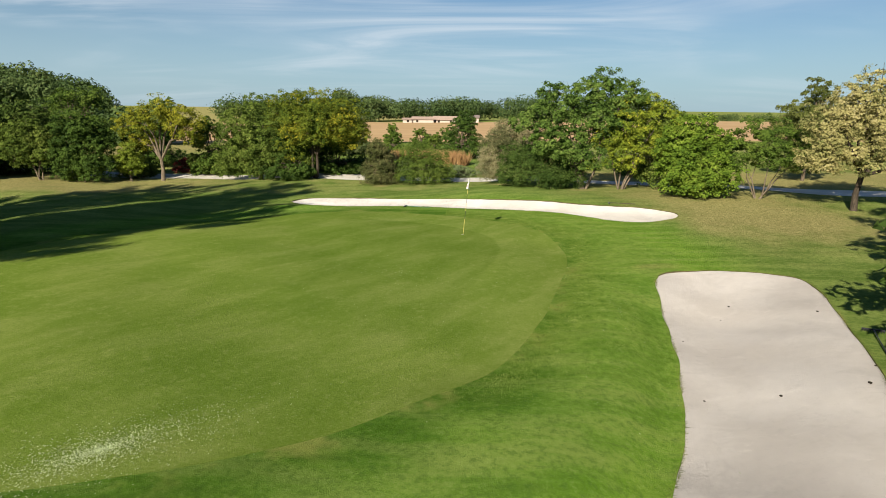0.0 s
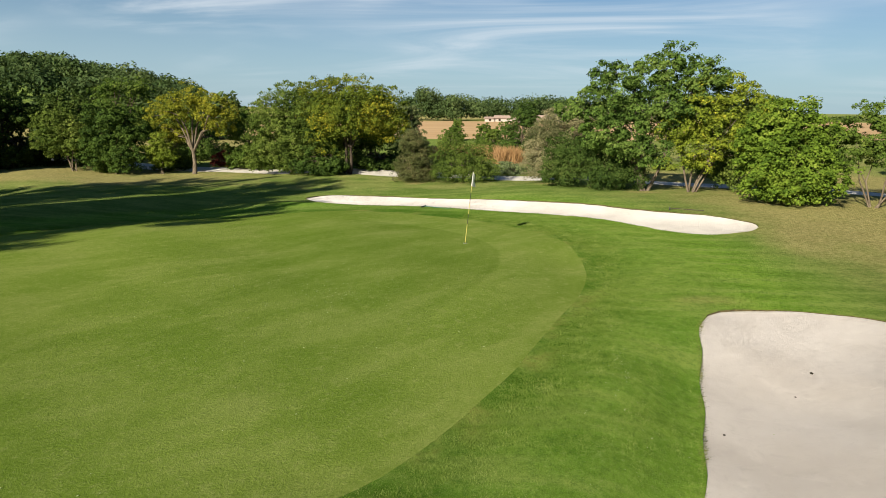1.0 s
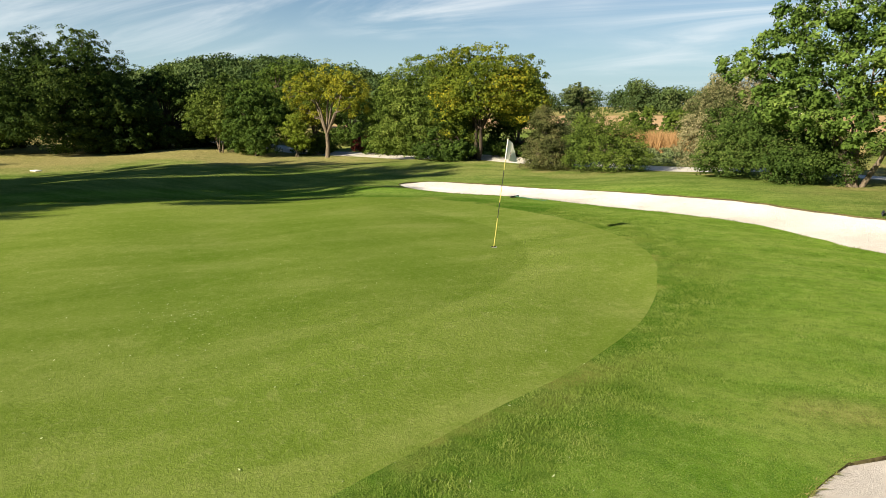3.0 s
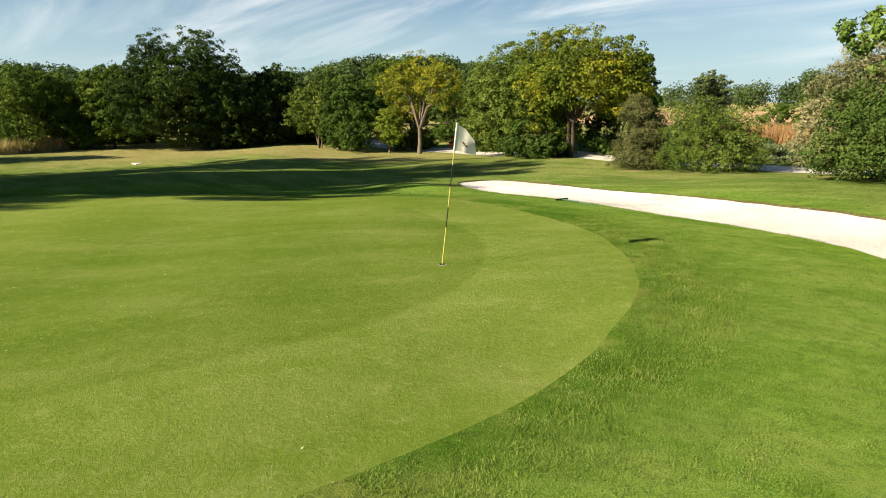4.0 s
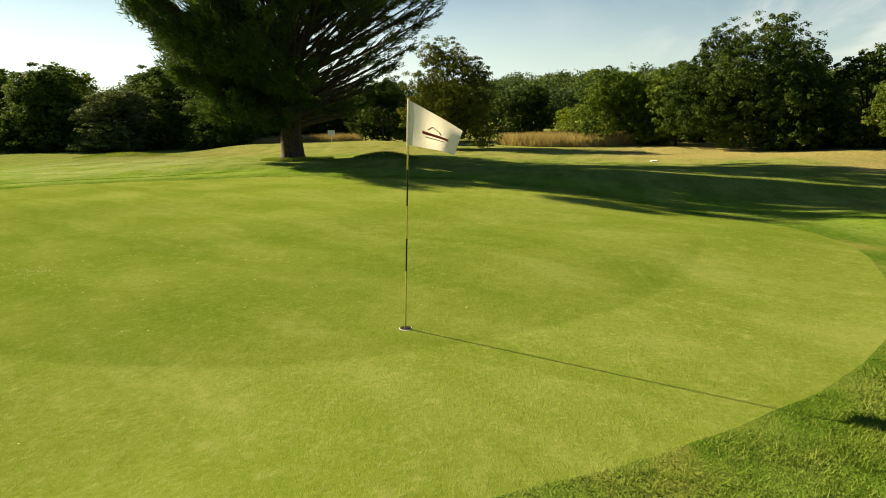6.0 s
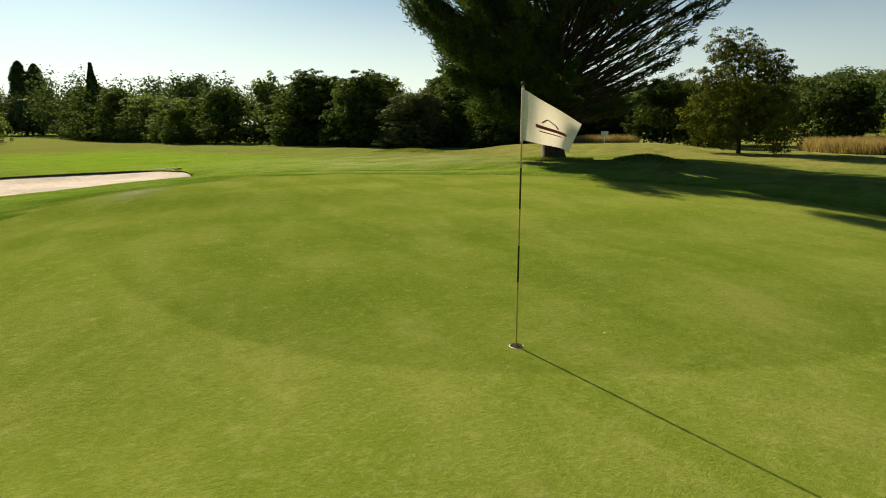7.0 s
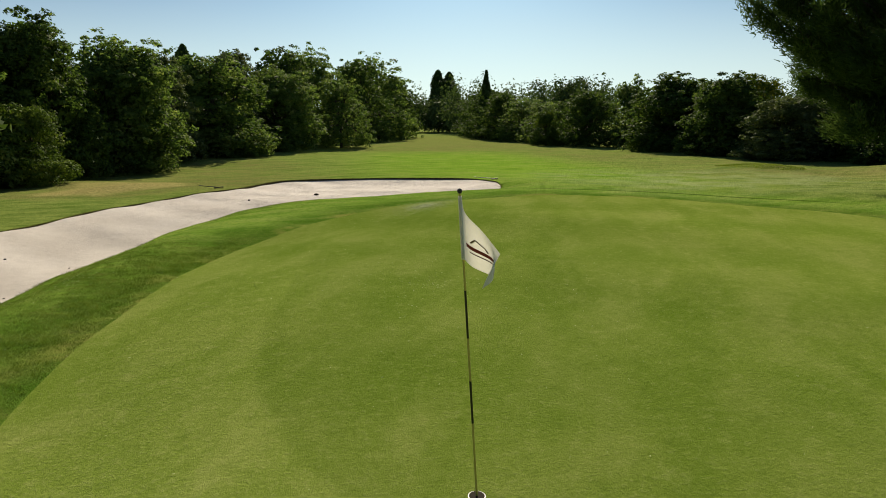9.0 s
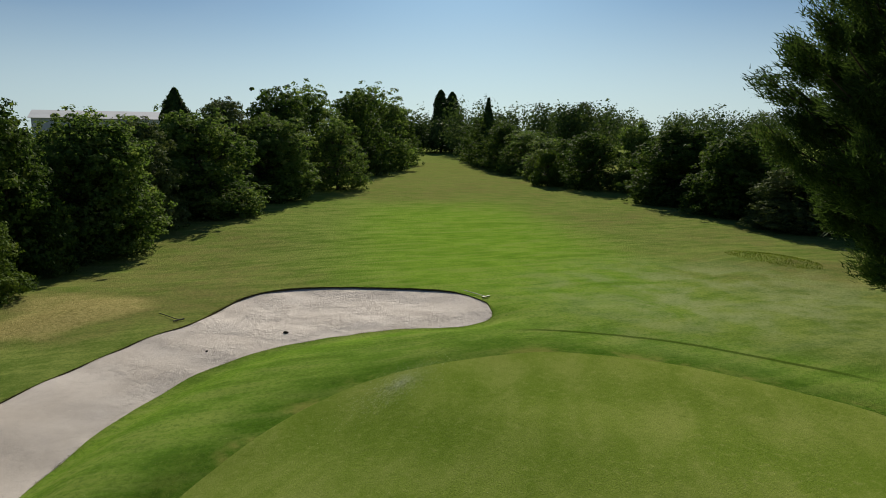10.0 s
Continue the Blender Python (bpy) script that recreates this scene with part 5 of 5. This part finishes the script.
def flagstick():
    z = height_at(*HOLE)
    holder = tagged(new("flagstick"), "golf flagstick with yellow and black bands and a white flag", "golf flag")
    holder.location = (*HOLE, z)
    top = Vector((0.186, 0.143, 2.125))
    for lo, hi, mat, r, label in ((-0.06, 0.27, M_YELLOW, 0.0075, "yellow pole section"), (0.27, 0.416, M_BLACK, 0.0078, "black pole band"), (0.416, 0.558, M_YELLOW, 0.0073, "yellow pole section"),
                                  (0.558, 0.71, M_BLACK, 0.0075, "black pole band"), (0.71, 1.0, M_YELLOW, 0.007, "yellow pole section")):
        v, f = tubes([[(top * lo, r), (top * hi, r)]], 12)
        me = mesh_np("pole_section", np.array(v), np.array(f), mat)
        me.polygons.foreach_set("use_smooth", [True] * len(me.polygons))
        child("pole_section", me, holder, label)
    bm = bmesh.new()
    bmesh.ops.create_uvsphere(bm, u_segments=12, v_segments=8, radius=0.016)
    bmesh.ops.translate(bm, vec=top * 1.004, verts=bm.verts)
    part("ball", bm, M_BLACK, holder, smooth=True)
    # the cloth hangs from a sleeve on the pole and sags away from it

    def cloth(u, v):
        a = top * (0.985 - 0.175 * v)
        out_way = Vector((0.02, 1.0, 0)).normalized()
        across = Vector((1.0, -0.02, 0))
        sag = -(0.26 - 0.17 * v) * u ** 1.15
        wave = 0.075 * math.sin(5.2 * u + 1.6 * v) * u + 0.025 * math.sin(9 * u - 2 * v) * u
        return a + out_way * (0.45 * u * (1 - 0.08 * v)) + across * wave + Vector((0, 0, sag))

    n, m = 18, 12
    vs = [cloth(i / n, j / m)[:] for j in range(m + 1) for i in range(n + 1)]
    fs = [(j * (n + 1) + i, j * (n + 1) + i + 1, (j + 1) * (n + 1) + i + 1, (j + 1) * (n + 1) + i) for j in range(m) for i in range(n)]
    me = mesh_np("flag", np.array(vs), np.array(fs), M_CLOTH)
    me.polygons.foreach_set("use_smooth", [True] * len(me.polygons))
    flag = child("flag", me, holder, "white cloth flag, sagging in a light breeze")
    v, f = tubes([[(top * 0.805, 0.0115), (top * 0.9, 0.012), (top * 0.99, 0.0115)]], 12)
    child("sleeve", mesh_np("sleeve", np.array(v), np.array(f), M_CLOTH), flag)
    side = Vector((1.0, -0.02, 0)) * 0.003

    def stroke(name, u0, v0, u1, v1, width, mat):
        vs, fs = [], []
        k = 6
        for s in (1, -1):
            b = len(vs)
            for i in range(k + 1):
                u, v = u0 + (u1 - u0) * i / k, v0 + (v1 - v0) * i / k
                du, dv = (v1 - v0), (u0 - u1)
                ln = math.hypot(du, dv)
                for e in (-1, 1):
                    vs.append((cloth(u + du / ln * width * e / 2, v + dv / ln * width * e / 2) + side * s)[:])
            fs += [(b + 2 * i, b + 2 * i + 1, b + 2 * i + 3, b + 2 * i + 2) for i in range(k)]
        child(name, mesh_np(name, np.array(vs), np.array(fs), mat), flag)

    stroke("printed_bar", 0.30, 0.60, 0.78, 0.60, 0.075, M_PRINT)
    stroke("printed_bar", 0.36, 0.70, 0.70, 0.70, 0.022, M_PRINT_DARK)
    stroke("emblem_stroke", 0.40, 0.50, 0.48, 0.38, 0.018, M_PRINT_DARK)
    stroke("emblem_stroke", 0.48, 0.38, 0.60, 0.46, 0.018, M_PRINT_DARK)
    stroke("emblem_stroke", 0.60, 0.46, 0.63, 0.53, 0.018, M_PRINT_DARK)
    cup = tagged(new("hole_cup"), "white-rimmed golf hole cut in the green", "golf hole")
    cup.location = (*HOLE, z)
    bm = bmesh.new()
    ring = []
    for r, h in ((0.062, 0.003), (0.055, 0.005), (0.054, -0.02), (0.054, -0.09)):
        ring.append([bm.verts.new((r * math.cos(2 * math.pi * k / 28), r * math.sin(2 * math.pi * k / 28), h)) for k in range(28)])
    for a, b in zip(ring, ring[1:]):
        for k in range(28):
            bm.faces.new((a[k], a[(k + 1) % 28], b[(k + 1) % 28], b[k]))
    part("liner", bm, M_WHITE, cup, "white cup liner", smooth=True)
    # Flat dark disc over the cup paints the shade inside it.
    bm = bmesh.new()
    bmesh.ops.create_circle(bm, cap_ends=True, radius=0.054, segments=28)
    bmesh.ops.translate(bm, vec=(0, 0, 0.0075), verts=bm.verts)
    part("hole_disc", bm, M_HOLE, cup, "dark disc for the shaded inside of the hole")


flagstick()


def rake(x, y, turn, handle, lift=0.03, length=1.5):
    holder = tagged(new("bunker_rake"), "bunker rake lying on the grass beside the sand", "rake", "bunker rakes")
    holder.location = (x, y, height_at(x, y) + lift)
    holder.rotation_euler = (0, 0, radians(turn))
    v, f = tubes([[((0, 0, 0.035), 0.014), ((length, 0, 0.015), 0.014)]], 8)
    child("handle", mesh_np("handle", np.array(v), np.array(f), handle), holder)
    head = part("head", box_bm((0.05, 0.44, 0.035), (0, 0, 0.035), 0.012), M_RAKE, holder, "black plastic rake head")
    for i in range(9):
        part("tooth", box_bm((0.02, 0.014, 0.035), (0, -0.2 + 0.05 * i, 0.0), 0.0), M_RAKE, head)


rake(9.6, 12.4, 247, M_RAKE)
rake(1.75, -1.3, -60, M_RAKE)
rake(-10.6, -0.7, -73, M_RAKE_GREY)
rake(7.6, 28.7, -8, M_RAKE_DULL, length=1.2)
rake(-2.1, 30.45, -16, M_RAKE_GREEN, lift=0.02, length=1.4)


def plate(x, y):
    holder = tagged(new("marker_plate"), "small flat white marker plate set in the grass", "marker")
    holder.location = (x, y, height_at(x, y) + 0.02)
    part("slab", box_bm((0.55, 0.32, 0.05), (0, 0, 0), 0.015), M_WHITE, holder)


plate(-27.7, 29.1)


def sign_post(x, y):
    holder = tagged(new("sign_post"), "small white sign on a low post", "sign")
    holder.location = (x, y, height_at(x, y))
    part("post", box_bm((0.08, 0.08, 0.7), (0, 0, 0.35), 0.01), M_WHITE, holder)
    part("board", box_bm((0.05, 0.6, 0.4), (0, 0, 0.72), 0.01), M_WHITE, holder, "white board")


sign_post(-43.5, 6.0)


def stone(x, y, size, seed):
    rng = np.random.default_rng(seed)
    bm = bmesh.new()
    bmesh.ops.create_icosphere(bm, subdivisions=2, radius=size)
    for v in bm.verts:
        v.co *= 1 + rng.uniform(-0.2, 0.2)
        v.co.z *= 0.55
    me = bpy.data.meshes.new("stone")
    bm.to_mesh(me)
    bm.free()
    me.materials.append(M_HOLE)
    ob = tagged(new("stone", me), "dark clod lying on the bunker sand", "stone", "clods in the bunker")
    ax, ay = np.array([float(x)]), np.array([float(y)])
    ob.location = (x, y, float(sand_z(ax, ay, fields_at(ax, ay), "bunker")[0]) + size * 0.3)


def farm(x, y):
    """Low farm buildings at the far side of the field."""
    holder = tagged(new("farmhouse"), "low white farm buildings with pale tiled roofs", "house")
    holder.location = (x, y, height_at(x, y) - 0.1)
    for bx, length, wall_h, roof_h, mat in ((-3.8, 7.0, 1.0, 0.8, M_ROOF), (3.2, 8.5, 0.9, 1.1, M_ROOF), (9.5, 5.0, 1.6, 0.8, M_ROOF_DARK), (-8.5, 3.0, 0.9, 0.5, M_ROOF)):
        wall = part("wall", box_bm((length, 5, wall_h), (bx, 0, wall_h / 2)), M_PLASTER, holder)
        bm = bmesh.new()
        e = length / 2 + 0.3
        v = [bm.verts.new(p) for p in ((bx - e, -2.9, wall_h), (bx + e, -2.9, wall_h), (bx + e, 2.9, wall_h), (bx - e, 2.9, wall_h), (bx - e, 0, wall_h + roof_h), (bx + e, 0, wall_h + roof_h))]
        for f in ((0, 1, 5, 4), (2, 3, 4, 5), (1, 2, 5), (3, 0, 4), (0, 3, 2, 1)):
            bm.faces.new([v[k] for k in f])
        part("roof", bm, mat, holder, "pale tiled roof")
        for k in range(max(1, int(length // 4))):
            part("window", box_bm((0.6, 0.06, 0.6), (bx - length / 2 + 1.5 + 3.5 * k, -2.52, wall_h * 0.55)), M_HOLE, wall)


M_ROOF = plain("pale roof tiles", (0.36, 0.26, 0.20), 0.85, 0.2, vary=0.2)
M_PLASTER = plain("weathered plaster", (0.42, 0.36, 0.30), 0.9, 0.1, vary=0.15)
M_ROOF_DARK = plain("grey roof", (0.20, 0.16, 0.13), 0.85, 0.2, vary=0.2)
farm(-7.0, 187.0)
stone(-1.9, 0.8, 0.09, 1)
stone(0.8, 2.1, 0.045, 2)
stone(6.6, 10.1, 0.03, 3)
stone(8.0, 9.9, 0.035, 4)
stone(7.3, 14.6, 0.018, 15)
stone(5.9, 13.2, 0.02, 14)
stone(9.3, 14.0, 0.03, 13)
stone(5.34, 10.35, 0.022, 12)
stone(8.57, 10.65, 0.025, 11)
stone(7.76, 15.28, 0.03, 10)


def straw(name, label, count, cx, cy, rx, ry, length, seed, mat):
    """Loose dry stalks standing in the ground, in one object."""
    rng = np.random.default_rng(seed)
    a, r = rng.uniform(0, 2 * math.pi, count), np.sqrt(rng.uniform(0, 1, count))
    x, y = cx + rx * r * np.cos(a), cy + ry * r * np.sin(a)
    d = fields_at(x, y)
    base = np.stack([x, y, ground_z(x, y, d) - 0.02], 1)
    ang = rng.uniform(0, 2 * math.pi, count)
    wide = np.stack([np.cos(ang), np.sin(ang), np.zeros(count)], 1) * (0.012 + 0.012 * length)
    tip = base + np.stack([rng.normal(0, 0.25, count), rng.normal(0, 0.25, count), rng.uniform(0.5, 1.0, count)], 1) * length
    k = np.arange(count)
    tagged(new(name, mesh_np(name, np.concatenate([base - wide, base + wide, tip]), np.stack([k, k + count, k + 2 * count], 1), mat)), label, "grass", kind="stuff")


straw("dry_grass", "tall straw-coloured dry grass at the edge of the wood", 26000, -46.0, 26.0, 7.0, 6.5, 1.1, 101, L_STRAW)
straw("dry_grass", "tall straw-coloured dry grass behind the cypress", 12000, -47.0, 2.5, 3.0, 5.0, 0.8, 102, L_STRAW)
straw("dry_grass", "orange-brown dry ornamental grass in the garden", 5000, -2.2, 50.5, 3.4, 1.3, 1.3, 107, L_RUST)
straw("dry_grass", "pale dry grass beside the garden path", 3000, 5.5, 48.5, 3.0, 1.2, 1.1, 108, L_STRAW)
straw("rough_grass", "patch of long uncut grass on a low hump beside the fairway", 2600, -30.8, -4.0, 1.7, 3.2, 0.11, 106, L_LIGHT)
straw("leaf_tuft", "fresh green weeds round the foot of the cypress", 1800, -23.8, 11.3, 1.5, 1.9, 0.2, 104, L_LIGHT)
straw("leaf_tuft", "rough grass on a low hump beside the cypress", 2500, -22.8, 16.2, 1.1, 1.6, 0.12, 105, L_MID)


def turf_blades(count, seed):
    """Blades of the longer grass of the fringe, where the walk passes nearest."""
    rng = np.random.default_rng(seed)
    tx, ty = np.arange(0.0, 9.3, 0.15), np.arange(9.0, 30.3, 0.15)
    mx, my = np.meshgrid(tx, ty)
    table = fields_at(mx, my)
    table["z"] = ground_z(mx, my, table)
    x, y = rng.uniform(0.0, 9.0, count * 2), rng.uniform(9.0, 30.0, count * 2)
    fx, fy = x / 0.15, (y - 9.0) / 0.15
    ix, iy = fx.astype(int), fy.astype(int)
    fx, fy = fx - ix, fy - iy
    d = {k: (v[iy, ix] * (1 - fx) + v[iy, ix + 1] * fx) * (1 - fy) + (v[iy + 1, ix] * (1 - fx) + v[iy + 1, ix + 1] * fx) * fy for k, v in table.items()}
    edge = np.minimum(np.minimum(9.0 - x, y - 9.0), 30.0 - y)
    keep = (rng.uniform(0, 1, len(x)) < step(edge, 0.0, 3.0) * (1 - step(d["green"], 3.5, 6.0))) & (d["green"] > 0.02) & (d["bunker"] > 0.03) & (d["back"] > 0.03)
    x, y, d = x[keep][:count], y[keep][:count], {k: v[keep][:count] for k, v in d.items()}
    n = len(x)
    base = np.stack([x, y, d["z"] - 0.006], 1)
    ang = rng.uniform(0, 2 * math.pi, n)
    wide = np.stack([np.cos(ang), np.sin(ang), np.zeros(n)], 1) * rng.uniform(0.003, 0.0058, n)[:, None]
    tuft = np.zeros(n)
    for cell, share in ((0.09, 0.5), (0.23, 0.5)):
        grid = rng.uniform(0, 1, (256, 256))
        u, v = x / cell, y / cell
        iu, iv = np.floor(u).astype(int), np.floor(v).astype(int)
        fu, fv = u - iu, v - iv
        low = grid[iu % 256, iv % 256] * (1 - fu) + grid[(iu + 1) % 256, iv % 256] * fu
        high = grid[iu % 256, (iv + 1) % 256] * (1 - fu) + grid[(iu + 1) % 256, (iv + 1) % 256] * fu
        tuft += share * (low * (1 - fv) + high * fv)
    tuft = step(tuft, 0.2, 0.8)
    tall = (0.55 + 0.7 * tuft) * rng.uniform(0.012, 0.026, n) * (1.75 - 0.75 * step(d["green"], 0.3, 1.6)) * (0.6 + 0.4 * step(d["green"], 0.0, 0.5))
    tip = base + np.stack([rng.normal(0, 0.55, n), rng.normal(0, 0.55, n), np.ones(n)], 1) * tall[:, None]
    k = np.arange(n)
    tagged(new("fringe_grass", mesh_np("fringe_grass", np.concatenate([base - wide, base + wide, tip]), np.stack([k, k + n, k + 2 * n], 1), L_BLADE)), "longer mown grass of the fringe round the green", "grass", kind="stuff")


turf_blades(420000, 111)


def edge_grass(line, which, count, seed):
    """Overhanging grass along the cut edge of a bunker."""
    rng = np.random.default_rng(seed)
    n = len(line)
    seg = np.hypot(*(np.roll(line, -1, 0) - line).T)
    i = rng.choice(n, count, p=seg / seg.sum())
    a, b = line[i], line[(i + 1) % n]
    along = (b - a) / (np.linalg.norm(b - a, axis=1, keepdims=True) + 1e-9)
    turn = 1.0 if np.sum(line[:, 0] * np.roll(line[:, 1], -1) - line[:, 1] * np.roll(line[:, 0], -1)) > 0 else -1.0
    inward = np.stack([-along[:, 1], along[:, 0]], 1) * turn
    p = a + (b - a) * rng.uniform(0, 1, (count, 1)) - inward * rng.uniform(0.0, 0.09, (count, 1))
    z = ground_z(p[:, 0], p[:, 1], fields_at(p[:, 0], p[:, 1]))
    clump = 0.5 + 0.5 * np.sin(p[:, 0] * 7.3) * np.sin(p[:, 1] * 6.1 + 1)
    base = np.stack([p[:, 0], p[:, 1], z - 0.01], 1)
    tall = rng.uniform(0.03, 0.065, count) * (0.55 + 0.7 * clump)
    lean = inward * rng.uniform(0.1, 1.3, (count, 1)) + rng.normal(0, 0.5, (count, 2))
    tip = base + np.concatenate([lean, np.ones((count, 1)) * 0.6], 1) * tall[:, None]
    ang = rng.uniform(0, 2 * math.pi, count)
    wide = np.stack([np.cos(ang), np.sin(ang), np.zeros(count)], 1) * 0.006
    k = np.arange(count)
    tagged(new("edge_grass", mesh_np("edge_grass", np.concatenate([base - wide, base + wide, tip]), np.stack([k, k + count, k + 2 * count], 1), which)), "uneven grass hanging over the bunker edge", "grass", kind="stuff")


edge_grass(BUNKER_LINE, L_EDGE, 15000, 131)
edge_grass(BACK_LINE, L_EDGE, 9000, 132)


def warehouse(x, y, turn):
    holder = tagged(new("warehouse"), "long pale grey shed roof behind the hedge", "building")
    holder.location, holder.rotation_euler = (x, y, height_at(x, y) - 0.7), (0, 0, radians(turn))
    part("wall", box_bm((20, 12, 10.2), (0, 0, 5.1)), M_SHED, holder)
    bm = bmesh.new()
    v = [bm.verts.new(p) for p in ((-10.4, -6.4, 10.2), (10.4, -6.4, 10.2), (10.4, 6.4, 10.2), (-10.4, 6.4, 10.2), (-10.4, 0, 11.5), (10.4, 0, 11.5))]
    for f in ((0, 1, 5, 4), (2, 3, 4, 5), (1, 2, 5), (3, 0, 4), (0, 3, 2, 1)):
        bm.faces.new([v[k] for k in f])
    part("roof", bm, M_SHED, holder, "pale sheet roof")


M_SHED = plain("pale sheet metal", (0.52, 0.54, 0.55), 0.6, 0.3, vary=0.08, scale=0.4)
warehouse(13.5, -88.0, 6)


def flecks(name, label, count, cx, cy, rx, ry, turn, size, seed, mat):
    """Loose clippings and other pale specks lying on the turf."""
    rng = np.random.default_rng(seed)
    a, r = rng.uniform(0, 2 * math.pi, count), np.abs(rng.normal(0, 0.55, count))
    u, v = rx * r * np.cos(a), ry * r * np.sin(a)
    c, q = math.cos(radians(turn)), math.sin(radians(turn))
    x, y = cx + u * c - v * q, cy + u * q + v * c
    z = ground_z(x, y, fields_at(x, y)) + 0.012
    n = np.stack([rng.normal(0, 0.3, count), rng.normal(0, 0.3, count), np.ones(count)], 1)
    vs, fs = leaf_quads(np.stack([x, y, z], 1), n, size, rng, 2.2, 0.2)
    tagged(new(name, mesh_np(name, vs, fs, mat)), label, "clippings", kind="stuff")


M_FLECK = plain("pale flecks", (0.36, 0.42, 0.20), 0.9, 0.05)
# Glare on the wet turf, put into pale specks.
flecks("clippings", "pale specks coloured like dew glints near the front of the green", 5000, -4.3, 7.2, 2.2, 0.8, 42, 0.013, 121, M_FLECK)
flecks("clippings", "pale daisies and clippings in the fringe", 110, 4.6, 14.0, 1.6, 6.0, 0, 0.014, 122, M_FLECK)
flecks("clippings", "pale pitch marks and clippings on the green", 420, -1.0, 17.0, 5.5, 6.5, 0, 0.012, 123, M_FLECK)
